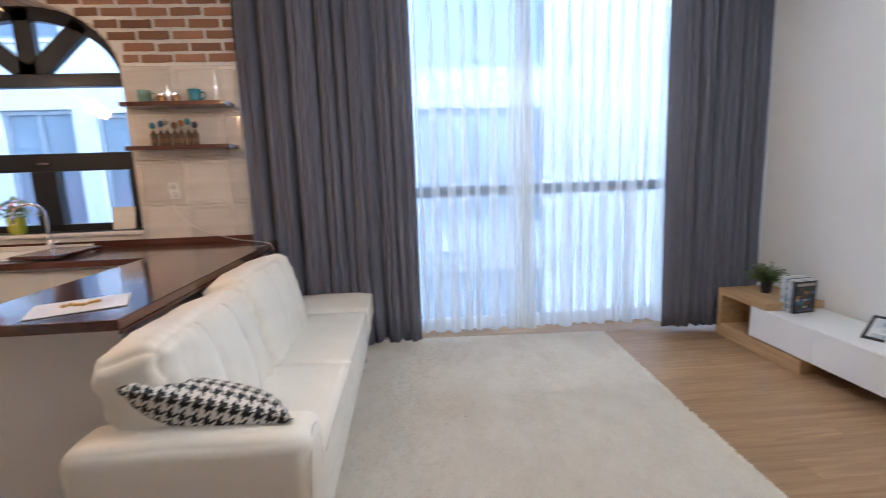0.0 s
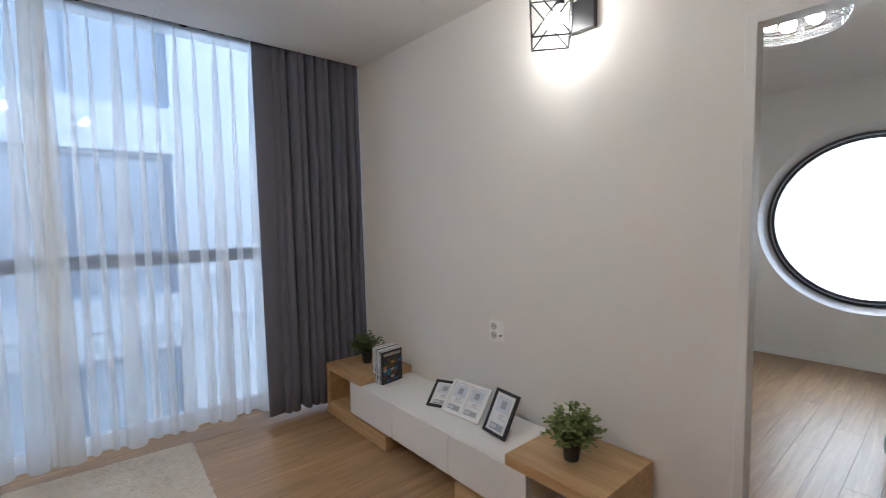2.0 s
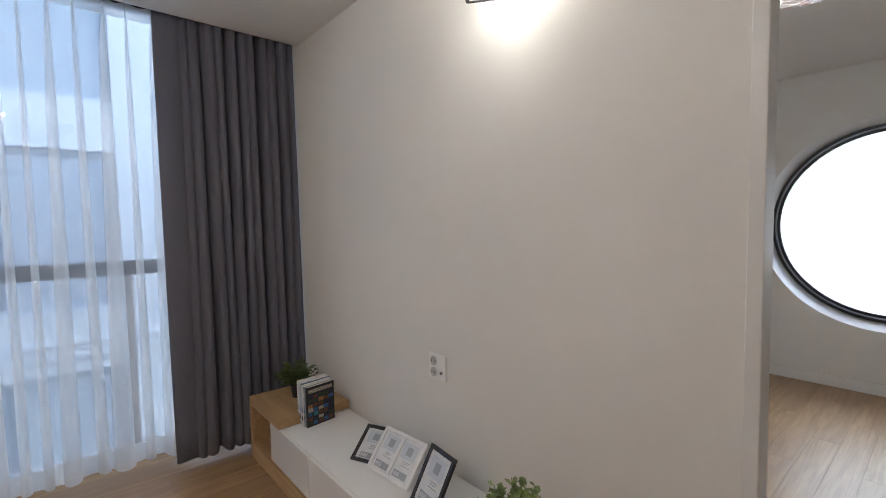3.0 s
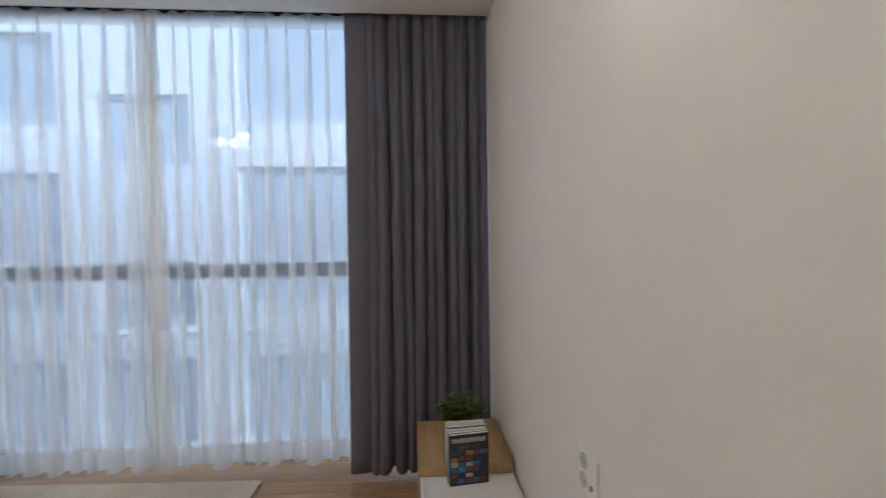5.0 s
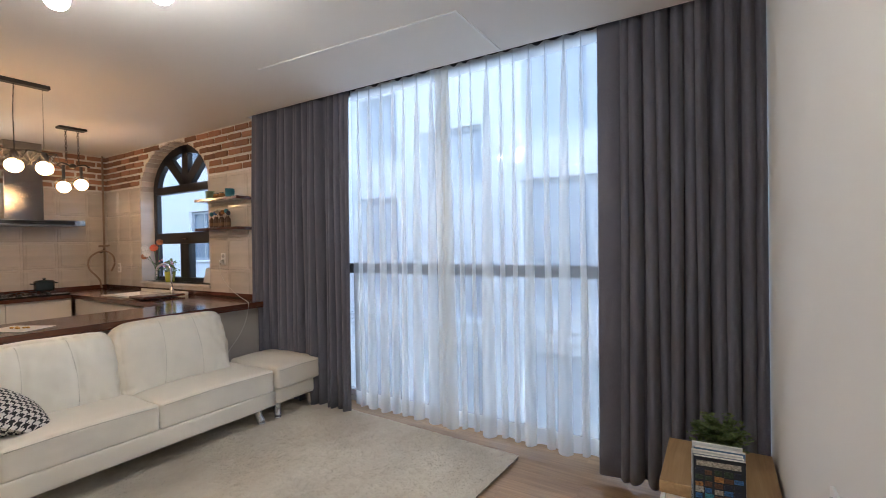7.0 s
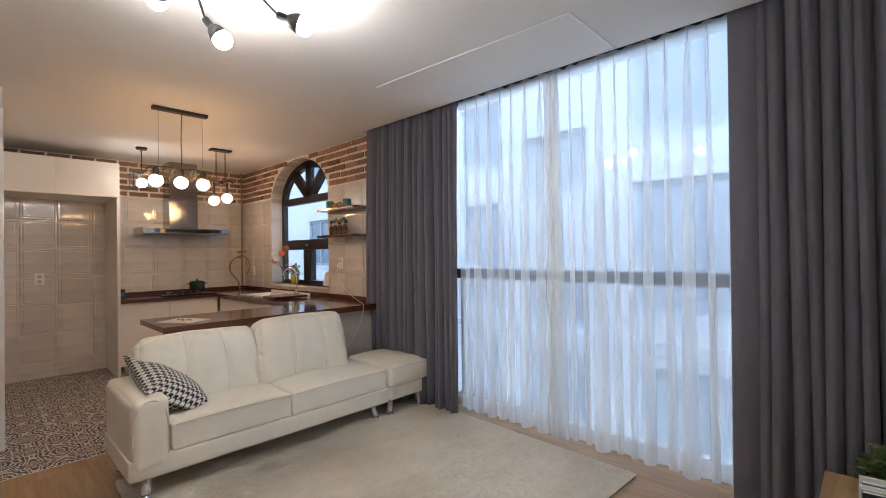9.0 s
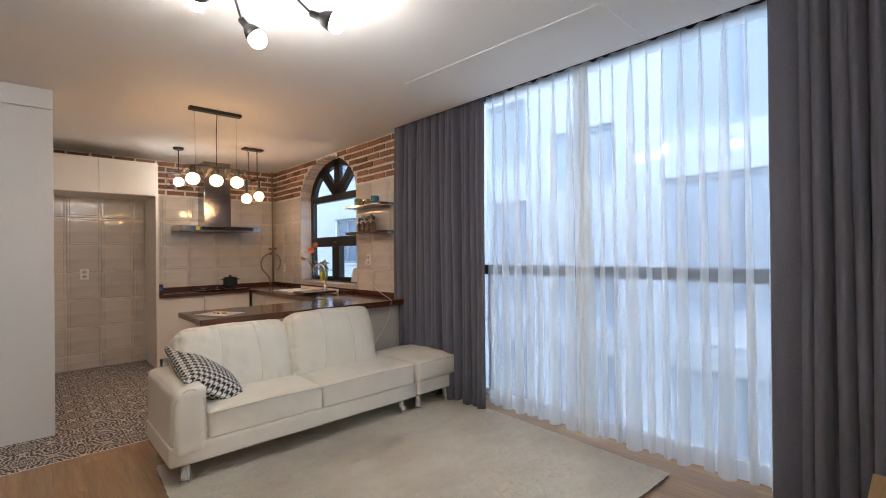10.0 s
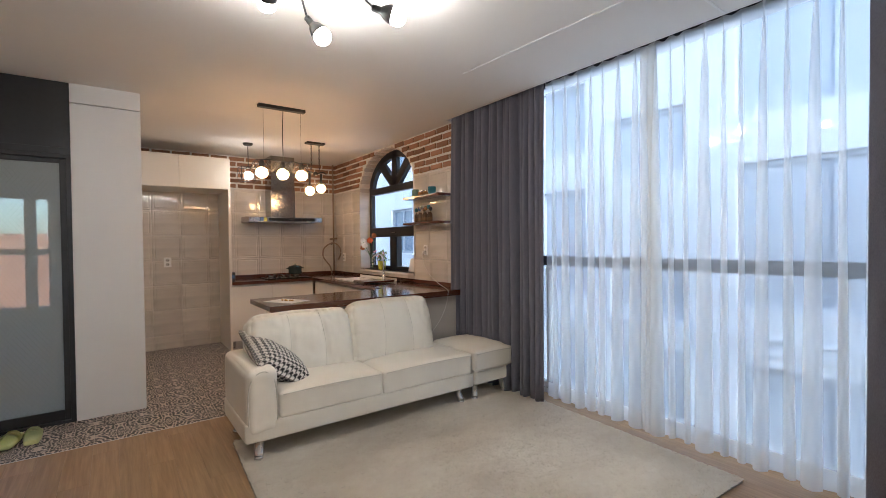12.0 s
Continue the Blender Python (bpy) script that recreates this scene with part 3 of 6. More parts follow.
bm = arch_band(B(), yf0, yf1, 0.10)
for x0, x1, z0, z1 in ((AX - AW, AX - AW + 0.07, SILL, AZ), (AX + AW - 0.07, AX + AW, SILL, AZ), (AX - AW + 0.07, AX + AW - 0.07, SILL, SILL + 0.05)):
    box(bm, x0, x1, yf0, yf1, z0, z1, 0.004)
part("window_frame", bm, M_BLACKFRAME, w2)
part("transom", box(B(), AX - AW + 0.07, AX + AW - 0.07, yf0 - 0.012, yf1, 2.03, 2.12, 0.004), M_BLACKFRAME, w2)
part("middle_rail", box(B(), AX - AW + 0.07, AX + AW - 0.07, yf0 - 0.012, yf1, 1.43, 1.56, 0.004), M_BLACKFRAME, w2)
part("mullion", box(B(), AX - 0.10, AX + 0.08, yf0 - 0.02, yf1, SILL + 0.05, 1.43, 0.004), M_BLACKFRAME, w2)
part("sash_frame", box(B(), AX + AW - 0.13, AX + AW - 0.07, yf0 - 0.02, yf1, SILL + 0.05, 1.43, 0.004), M_BLACKFRAME, w2)
for a in (50, 90, 130):
    d = Vector((math.cos(radians(a)), 0, math.sin(radians(a)) * 0.75))
    p = Vector((AX, (yf0 + yf1) / 2, 2.10))
    q = p + d * 0.62
    bm = B()
    box(bm, -0.062, 0.062, -0.03, 0.03, 0, (q - p).length, 0.003)
    bmesh.ops.transform(bm, matrix=Matrix.Translation(p) @ Matrix.Rotation(math.atan2(d.x, d.z), 4, 'Y'), verts=bm.verts)
    part("fan_bar", bm, M_BLACKFRAME, w2)
part("window_handle", box(B(), AX - 0.03, AX + 0.05, yf0 - 0.035, yf0 - 0.012, 1.475, 1.497, 0.005), M_STEEL, w2)
for x0, x1, z0, z1 in ((AX - AW + 0.06, AX + AW - 0.06, 1.56, 2.03), (AX - AW + 0.06, AX - 0.10, SILL + 0.05, 1.43), (AX + 0.08, AX + AW - 0.13, SILL + 0.05, 1.43), (AX - 0.66, AX + 0.66, 2.12, 2.54)):
    gl = part("pane", box(B(), x0, x1, 0.364, 0.368, z0, z1), M_GLASS, w2)
    gl.visible_shadow = False
bm = B()
box(bm, AX - AW, AX + AW, YN - 0.02, yf0, SILL - 0.028, SILL, 0.004)
part("window_sill", bm, mat("sill_stone", (0.72, 0.69, 0.65), 0.2, vary=0.1, scale=12), w2, "pale polished stone sill")
bm = B()
box(bm, AX - AW - 0.004, AX - AW + 0.006, YN, yf0, SILL, AZ)
box(bm, AX + AW - 0.006, AX + AW + 0.004, YN, yf0, SILL, AZ)
part("reveal", bm, M_TILE, w2, "glazed white reveal")

# entrance door of wired glass
d1 = tagged(new("door_1"), "black-framed sliding entrance door with wired glass", "door", kind="structure")
bm = B()
box(bm, XC - 0.10, XC - 0.01, -4.05, -2.94, 2.02, H, 0.004)
box(bm, XC - 0.06, XC - 0.004, -4.05, -2.94, 2.05, 2.10, 0.003)
part("header", bm, M_BLACK, d1, "black panel over the door")
bm = B()
box(bm, XC - 0.10, XC + 0.004, -2.972, -2.94, 0, 2.02, 0.003)
part("jamb", bm, M_BLACK, d1)
bm = B()
box(bm, XC - 0.07, XC - 0.03, -3.01, -2.972, 0.02, 2.02, 0.003)
box(bm, XC - 0.07, XC - 0.03, -4.05, -3.99, 0.02, 2.02, 0.003)
box(bm, XC - 0.07, XC - 0.03, -3.99, -3.01, 0.02, 0.095, 0.003)
box(bm, XC - 0.07, XC - 0.03, -3.99, -3.01, 1.985, 2.02, 0.003)
part("door_leaf_frame", bm, M_BLACK, d1)
part("pane", box(B(), XC - 0.052, XC - 0.047, -3.99, -3.01, 0.095, 1.985), M_WIRED, d1, "frosted pane with diamond wire mesh")
part("threshold", box(B(), XC - 0.10, XC, -4.05, -2.94, 0, 0.02, 0.003), M_BLACK, d1)

# assumed entrance hall behind the glass; its window stands in for the pane's reflections
bm = B()
XH = -6.4
box(bm, XH - 0.1, XH, -5.2, -3.80, -0.03, H)
box(bm, XH - 0.1, XH, -3.20, -2.94, -0.03, H)
box(bm, XH - 0.1, XH, -3.80, -3.20, -0.03, 0.74)
box(bm, XH - 0.1, XH, -3.80, -3.20, 1.84, H)
setting("wall_hall", bm, M_WALL, "assumed white hall wall with an opening for the stand-in window")
bm = B()
box(bm, XH, XC - 0.12, -5.4, -5.2, -0.03, H)
setting("wall_hall_south", bm, M_WALL, "assumed white end wall of the entrance hall")
w4 = tagged(new("window_4"), "added hall window with white bars, standing in for panes reflected in the door", "window", kind="structure")
bm = B()
for y0, y1, z0, z1 in ((-3.41, -3.32, 0.74, 1.84), (-3.80, -3.77, 0.74, 1.84), (-3.23, -3.20, 0.74, 1.84), (-3.77, -3.41, 1.27, 1.33), (-3.32, -3.23, 1.27, 1.33)):
    box(bm, XH - 0.07, XH - 0.02, y0, y1, z0, z1, 0.003)
part("window_frame", bm, M_TRIM, w4)
gl = part("pane", box(B(), XH - 0.048, XH - 0.044, -3.77, -3.23, 0.74, 1.84), M_GLASS, w4)
gl.visible_shadow = False

# ---- outside ----
bm = B()
bmesh.ops.create_grid(bm, x_segments=1, y_segments=1, size=400, matrix=Matrix.Translation((0, 0, -6.2)))
setting("ground", bm, M_GROUND, "dark asphalt yard far below the windows")
house = thing("apartment_building", (0, 3.6, -6.2), "white rendered apartment house close to the windows", "building")
YE = 0.0
wins = []
for x0, x1, z0, z1 in ((-11.3, -10.2, 1.08, 2.26), (-8.42, -7.45, 0.6, 2.38), (-7.17, -6.15, 0.6, 2.32), (-5.75, -4.88, 0.45, 2.2), (-2.66, -0.72, 0.50, 2.28), (1.4, 2.4, 0.6, 2.2), (3.6, 4.6, 0.6, 2.2),
                       (-5.75, -4.88, 2.80, 3.95), (-4.43, -3.28, 2.30, 3.20), (-2.66, -0.72, 2.84, 4.3), (-11.3, -10.2, 3.3, 4.4), (-8.42, -7.45, 3.3, 4.4), (1.4, 2.4, 3.0, 4.2), (3.6, 4.6, 3.0, 4.2),
                       (-4.43, -3.28, 0.22, 1.05), (-4.43, -3.28, -1.4, -0.2), (-2.66, -0.72, -1.4, -0.2), (-5.75, -4.88, -1.4, -0.2)):
    wins.append((x0, x1, z0, z1))
bm = B()
cuts = sorted({x for w in wins for x in w[:2]} | {-16.0, 16.0})
for xa, xb in zip(cuts, cuts[1:]):
    low = 0
    for za, zb in sorted((w[2] + 6.2, w[3] + 6.2) for w in wins if w[0] <= xa and w[1] >= xb):
        box(bm, xa, xb, 0, 0.3, low, za)
        low = zb
    box(bm, xa, xb, 0, 0.3, low, 14)
part("wall", bm, M_EXT, house)
for z0, z1, out in ((-0.05, 0.03, 0.03), (0.05, 0.09, 0.015), (0.12, 0.16, 0.035)):
    part("ledge", box(B(), -16, 16, -out, -0.001, z0 + 6.2, z1 + 6.2, 0.01), M_EXT, house)
part("roof", box(B(), -16.2, 16.2, -0.2, 5, 14, 14.3, 0.02), M_EXT, house)
for x0, x1, z0, z1 in wins:
    dark = x1 < -6
    cx = (x0 + x1) / 2
    w = part("window", box(B(), x0, x1, 0.10, 0.13, z0 + 6.2, z1 + 6.2), M_EXTWIN if dark else M_EXTSKYPANE, house)
    bm = B()
    for a, b, c, d in ((x0, x0 + 0.06, z0, z1), (x1 - 0.06, x1, z0, z1), (x0 + 0.06, x1 - 0.06, z0, z0 + 0.06), (x0 + 0.06, x1 - 0.06, z1 - 0.06, z1), (cx - 0.025, cx + 0.025, z0 + 0.06, z1 - 0.06)):
        box(bm, a, b, 0.06, 0.10, c + 6.2, d + 6.2)
    part("frame", bm, M_EXTFRAME if dark else M_EXTFRAME2, w)
    if dark:
        part("sill", box(B(), x0 - 0.04, x1 + 0.04, -0.05, 0.06, z0 + 6.15, z0 + 6.2, 0.006), M_EXT, w)
# added emissive sheet: stands in for the overbright outdoors past the round window
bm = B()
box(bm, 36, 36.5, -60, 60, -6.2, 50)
setting("backdrop", bm, mat("backdrop_glow", (0.9, 0.9, 0.9), 1.0, emit=(0.92, 0.96, 1.0), strength=1.6), "plain glowing white backdrop standing in for the blown-out view past the round window")
# house added to fill the view through the stand-in hall window
far = thing("distant_house", (-14, -6.5, -6.2), "added white house with an orange tiled roof behind the hall window", "building")
part("wall", box(B(), -4, 0, -4, 4, 0, 6.0, 0.02), M_EXT, far)
bm = B()
vs = [bm.verts.new(p) for p in ((-4.3, -4.3, 6), (0.4, -4.3, 6), (0.4, 4.3, 6), (-4.3, 4.3, 6), (-2, -4.3, 7.9), (-2, 4.3, 7.9))]
for q in ((0, 1, 4), (2, 3, 5), (1, 2, 5, 4), (3, 0, 4, 5), (3, 2, 1, 0)):
    bm.faces.new([vs[i] for i in q])
part("roof", bm, M_ROOFTILE, far)

# ---- living room ----


def pleats(x0, x1, wide, seed, jitter=0.45):
    """Edges of the folds across a curtain."""
    rng = random.Random(seed)
    n = max(2, round((x1 - x0) / wide))
    w = [1 + rng.uniform(-jitter, jitter) for _ in range(n)]
    s = sum(w)
    out, x = [x0], x0
    for v in w:
        x += v / s * (x1 - x0)
        out.append(x)
    return out


def drape(x0, x1, y, z0, z1, depth, seed, rows=24, fine=0.0045, flare=0.0, hem_wave=0.0, lead=0.0):
    """Heavy hanging cloth: bunches of narrow round ridges with recessed stretches between; lead is a broad smooth end."""
    rng = random.Random(seed)
    ridges = []
    a, b = x0 + max(lead, 0.02), x1 + min(lead, -0.02)
    x = a
    while x < b:
        for k in range(rng.choice((1, 2, 2, 3))):
            w = rng.uniform(0.018, 0.027)
            ridges.append((x + w, w, rng.uniform(0.75, 1.1), rng.uniform(-1, 1), rng.uniform(0, 6.3)))
            x += 2 * w * rng.uniform(0.92, 1.08)
        x += rng.uniform(0.024, 0.066)
    ridges.append(((x1 - 0.020) if lead > 0 else (x0 + 0.020), 0.020, 0.95, 0.0, 2.0))
    if lead:
        w = abs(lead) * 0.54
        ridges.append(((x0 + w * 0.96) if lead > 0 else (x1 - w * 0.96), w, 0.62, 0.0, 1.0))
    n = round((x1 - x0) / fine)
    bm = bmesh.new()
    grid = []
    for r in range(rows + 1):
        t = r / rows
        row = []
        for i in range(n + 1):
            px = x0 + (x1 - x0) * i / n
            d = 0.010 * math.sin(px * 31 + 2.0 * t + seed)
            top = 0.0
            for c, w, amp, drift, ph in ridges:
                cc = c + 0.016 * drift * t + 0.004 * math.sin(3 * t + ph)
                ww = w * (1.0 + 0.25 * t * (0.5 + 0.5 * math.sin(ph)))
                q = abs(px - cc) / ww
                if q < 1.35:
                    bump = math.sqrt(max(0.0, 1 - (q / 1.35) ** 2)) ** 1.25
                    top = max(top, amp * bump * (0.75 + 0.25 * min(1, 3 * t)))
            row.append(bm.verts.new((px, y + 0.012 + d - depth * top - flare * t * t,
                                     z1 + (z0 - z1) * t + (hem_wave * math.sin(px * 37 + seed) - 0.012 * top if r == rows else 0))))
        grid.append(row)
    for a, b in zip(grid, grid[1:]):
        for k in range(len(a) - 1):
            bm.faces.new((a[k], a[k + 1], b[k + 1], b[k]))
    return bm


def heavy_curtain(x0, x1, seed, flare, lead, label):
    c = thing("curtain", ((x0 + x1) / 2, 0.188, 0.02), label, "curtain", "grey curtains at the tall window")
    cx = (x0 + x1) / 2
    bm = drape(x0 - cx, x1 - cx, 0, 0.016, 2.655, 0.088, seed, flare=flare, hem_wave=0.005, lead=lead)
    ob = part("cloth", bm, M_CURTAIN, c, smooth=True)
    m = ob.modifiers.new("thickness", 'SOLIDIFY')
    m.thickness = 0.004
    return c


heavy_curtain(-3.975, -2.77, 3, 0.012, -0.11, "dark grey linen curtain hanging behind the ottoman")
heavy_curtain(-0.81, -0.009, 8, 0.045, 0.13, "dark grey linen curtain hanging in the corner by the oak cabinet")


FLAT = ((0.0, 0.0), (0.16, 0.10), (0.40, 0.16), (0.62, 0.04))
FOLD = ((-1.0, -0.06), (-0.9, -0.55), (-0.45, -0.95), (0.1, -1.05), (0.5, -0.95), (0.95, -0.5), (0.85, -0.08))


def voile(x0, x1, z0, z1, seed, rows, t0, t1, lift=0.0, hem_wave=0.0, scallop=0.0):
    """Sheer cloth: flat stretches between narrow pinched folds that open towards the foot."""
    rng = random.Random(seed)
    ed = pleats(x0, x1, 0.112, seed, 0.22)
    side = [rng.uniform(0.65, 1.25) for _ in ed]
    bow = [rng.uniform(-0.6, 1.5) for _ in ed]
    drift = [rng.uniform(-0.02, 0.02) for _ in ed]
    sag = [rng.uniform(0.15, 1.0) for _ in ed]
    bm = bmesh.new()
    grid = []
    for r in range(rows + 1):
        t = t0 + (t1 - t0) * r / rows
        o = 0.30 + 1.1 * t ** 0.7
        z = z1 + (z0 - z1) * r / rows
        line = []
        for i in range(len(ed) - 1):
            w = ed[i + 1] - ed[i]
            half = (0.035 + 0.29 * t ** 0.5) * side[i]
            fit_u = min(1.0, (0.80 - 1.15 * half) / 0.64)
            for u, d in tuple((a * fit_u, b) for a, b in FLAT) + tuple((0.82 + half * (k - 0.15), d) for k, d in FOLD):
                px = ed[i] + w * u + drift[i] * t * (1 if 0.2 < u else 0)
                py = 0.038 * d * o * side[i] if d < 0 else 0.036 * d * bow[i] * o
                line.append(Vector((px, py + lift, z - (scallop * sag[i] * math.sin(math.pi * min(1, u / 0.7)) if r == 0 else 0))))
        line.append(Vector((ed[-1], lift, z)))
        row = []
        for p in curve_points(line, 2):
            if r == rows:
                p = p + Vector((0, 0, hem_wave * math.sin(p.x * 23 + seed)))
            row.append(bm.verts.new(p))
        grid.append(row)
    step = 2 * (len(FLAT) + len(FOLD))
    for a, b in zip(grid, grid[1:]):
        for k in range(len(a) - 1):
            f = bm.faces.new((a[k], a[k + 1], b[k + 1], b[k]))
            f.material_index = 1 if 2 * len(FLAT) <= k % step < step - 1 else 0
    return bm


def sheer_curtain(x0, x1, seed, label):
    cx = (x0 + x1) / 2
    c = thing("sheer_curtain", (cx, 0.248, 0.05), label, "curtain", "white sheer curtains")
    part("cloth", voile(x0 - cx, x1 - cx, 0.11, 2.524, seed, 14, 0.0, 0.96), M_SHEER, c, smooth=True).data.materials.append(M_PLEAT)
    part("hem", voile(x0 - cx, x1 - cx, 0.0, 0.11, seed, 2, 0.96, 1.0, 0, 0.006), M_HEM, c, smooth=True).data.materials.append(M_PLEAT)
    part("heading_tape", voile(x0 - cx, x1 - cx, 2.524, 2.614, seed, 2, 0.0, 0.0, 0, 0, 0.022), M_TAPE, c, smooth=True).data.materials.append(M_PLEAT)
    edge = x1 if cx < -1.9 else x0 + 0.055
    strip_bm = B()
    rows = []
    for r in range(13):
        z, w = 2.59 * r / 12, 0.004 * math.sin(r * 0.9 + seed)
        rows.append([strip_bm.verts.new((edge - cx + a + w, b, z)) for a, b in ((-0.055, 0.004), (-0.04, -0.030), (-0.02, -0.036), (0.0, -0.028), (0.004, 0.002))])
    for ra, rb in zip(rows, rows[1:]):
        for k in range(4):
            strip_bm.faces.new((ra[k], ra[k + 1], rb[k + 1], rb[k]))
    part("side_hem", strip_bm, M_SIDEHEM, c, "folded cream side hem", True)
    return c


sheer_curtain(-2.82, -1.875, 21, "white sheer voile curtain with pinch pleats, drawn shut")
sheer_curtain(-1.985, -0.775, 22, "white sheer voile curtain with pinch pleats, overlapping its neighbour")
rail = thing("curtain_rail", (-1.9, 0.16, 2.75), "black double curtain track in the ceiling recess", "curtain rail")
part("track", box(B(), -2.08, 1.88, 0.10, 0.12, -0.115, -0.075, 0.002), M_BLACK, rail)
part("front_track", box(B(), -2.08, 1.88, -0.012, 0.010, -0.070, -0.040, 0.002), M_BLACK, rail)
for k in range(5):
    part("bracket", box(B(), -1.9 + k * 0.9, -1.87 + k * 0.9, -0.012, 0.12, -0.040, 0.0, 0.002), M_BLACK, rail)


def leg_points(sx, sy):
    return [(0, 0, 0.15), (0.004 * sx, 0.004 * sy, 0.115), (0.012 * sx, 0.012 * sy, 0.075), (0.03 * sx, 0.03 * sy, 0.035)]


def chrome_leg(parent, x, y, sx, sy):
    bm = B()
    tube(bm, [Vector((x, y, 0)) + Vector(p) for p in curve_points(leg_points(sx, sy), 4)], 0.029, 14)
    cyl(bm, (x + 0.03 * sx, y + 0.03 * sy, 0), (x + 0.03 * sx, y + 0.03 * sy, 0.014), 0.038, 0.036, 18)
    cyl(bm, (x + 0.03 * sx, y + 0.03 * sy, 0.014), (x + 0.03 * sx, y + 0.03 * sy, 0.036), 0.030, 0.024, 16)
    cyl(bm, (x, y, 0.128), (x, y, 0.146), 0.034, 0.036, 16)
    ob = part("leg", bm, M_CHROME, parent, "curved chrome leg", True)
    return ob


def seam_at(uz, k):
    return 0.05 * math.sin(uz * 1.6 + k)


def creased(n, depth=0.010):
    """Vertical seams that pinch a padded back."""
    def f(p, u):
        for k in range(1, n):
            c = -1 + 2 * k / n
            g = math.exp(-((u[1] - c - seam_at(u[2], k)) / 0.045) ** 2) + 0.22 * math.exp(-((u[1] - c) / 0.12) ** 2)
            if u[0] > 0.2:
                p.x -= depth * g * (1 - abs(u[2]) ** 4)
        rim_z, rim_y = abs(u[2]) ** 5, abs(u[1]) ** 7
        p.x += 0.016 * rim_z * noise.noise((p.y * 34, p.z * 5, 2.0)) + 0.016 * rim_y * noise.noise((p.y * 5, p.z * 34, 6.0))
        p.x += 0.008 * noise.noise((p.y * 9, p.z * 9, 3.0)) + 0.008 * noise.noise((p.y * 26, p.z * 17, 7.0)) * (0.4 + abs(u[1]) ** 3 + 0.6 * abs(u[2]) ** 3)
        p.z += 0.008 * noise.noise((p.y * 6, p.x * 9, 1.0)) * max(0, u[2]) - 0.020 * abs(u[1]) ** 6 * max(0, u[2]) ** 2
        p.y *= 1 - 0.035 * max(0, u[2]) ** 2 * abs(u[1])
        return p
    return f


def rumple(p, u):
    p.z += 0.006 * noise.noise((p.x * 5, p.y * 5, 2.0)) * max(0, u[2])
    p.x += 0.003 * noise.noise((p.y * 14, p.z * 20, 5.0))
    return p


SX = -3.16      # front of the sofa
sofa = thing("sofa", (-3.5, -1.17, 0), "cream leather two-seat sofa with chrome legs, standing on the rug edge", "sofa")
ox, oy = 3.5, 1.17


def rel(x, y, z):
    return Matrix.Translation((x + ox, y + oy, z))


part("base", soft_box(B(), (0.66, 1.785, 0.122), 0.015, n=10, m=rel(-3.485, -1.178, 0.199)), M_LEATHER, sofa, smooth=True)
for yc, w in ((-1.50, 0.73), (-0.715, 0.83)):
    s = part("seat_cushion", soft_box(B(), (0.60, w, 0.165), 0.020, (0.004, 0.002, 0.028), 26, rel(-3.455, yc, 0.335), rumple), M_LEATHER, sofa, smooth=True)
    bm = B()
    y0, y1 = yc - w / 2 + 0.02, yc + w / 2 - 0.02
    tube(bm, [(-3.150 + ox, y0 + (y1 - y0) * i / 12 + oy, 0.404 + 0.008 * math.sin(math.pi * i / 12)) for i in range(13)], 0.003, 6)
    part("piping", bm, M_PIPING, s, smooth=True)
tilt = Matrix.Rotation(radians(-13), 4, 'Y')
for yc, w, h in ((-1.565, 0.76, 0.47), (-0.80, 0.755, 0.50)):
    size, fat, crease, place = (0.22, w, h), (0.050, 0.012, 0.014), creased(3), rel(-3.66, yc, 0.60 + (h - 0.47) / 2) @ tilt
    c = part("back_cushion", soft_box(B(), size, 0.052, fat, 46, place, crease), M_LEATHER, sofa, smooth=True)
    for k in (1, 2):
        pts = []
        for i in range(25):
            uz = -0.93 + 1.86 * i / 24
            p = soft_point((1, -1 + 2 * k / 3 + seam_at(uz, k), uz), size, 0.052, fat, crease)
            pts.append(place @ (p + Vector((0.0012, 0, 0))))
        part("seam", tube(B(), pts, 0.0022, 6), M_PIPING, c, "stitched seam", True)
part("back_frame", soft_box(B(), (0.09, 1.56, 0.46), 0.03, n=8, m=rel(-3.775, -1.075, 0.39)), M_LEATHER, sofa, smooth=True)
part("armrest", soft_box(B(), (0.70, 0.185, 0.40), 0.042, (0.003, 0.008, 0.012), 22, rel(-3.50, -1.965, 0.38), rumple), M_LEATHER, sofa, smooth=True)
bm = B()
tube(bm, curve_points([(-3.165 + ox, -2.045 + oy, 0.16), (-3.155 + ox, -2.05 + oy, 0.45), (-3.155 + ox, -2.0 + oy, 0.555), (-3.155 + ox, -1.93 + oy, 0.555), (-3.155 + ox, -1.885 + oy, 0.45), (-3.165 + ox, -1.88 + oy, 0.16)], 6), 0.004, 6)
part("arm_piping", bm, M_PIPING, sofa, smooth=True)
for x, y, sx, sy in ((-3.24, -1.97, 1, -0.4), (-3.24, -0.40, 1, 0.6), (-3.75, -1.97, -1, -0.4), (-3.75, -0.40, -1, 0.6)):
    chrome_leg(sofa, x + ox, y + oy, sx, sy)

ott = thing("ottoman", (-3.45, -0.06, 0), "cream leather ottoman pushed against the grey curtain", "ottoman")
part("base", soft_box(B(), (0.58, 0.42, 0.125), 0.02, n=8, m=Matrix.Translation((0, 0, 0.2025))), M_LEATHER, ott, smooth=True)
part("seat_cushion", soft_box(B(), (0.62, 0.44, 0.17), 0.022, (0.005, 0.003, 0.032), 22, Matrix.Translation((0, 0, 0.345)), rumple), M_LEATHER, ott, smooth=True)
bm = B()
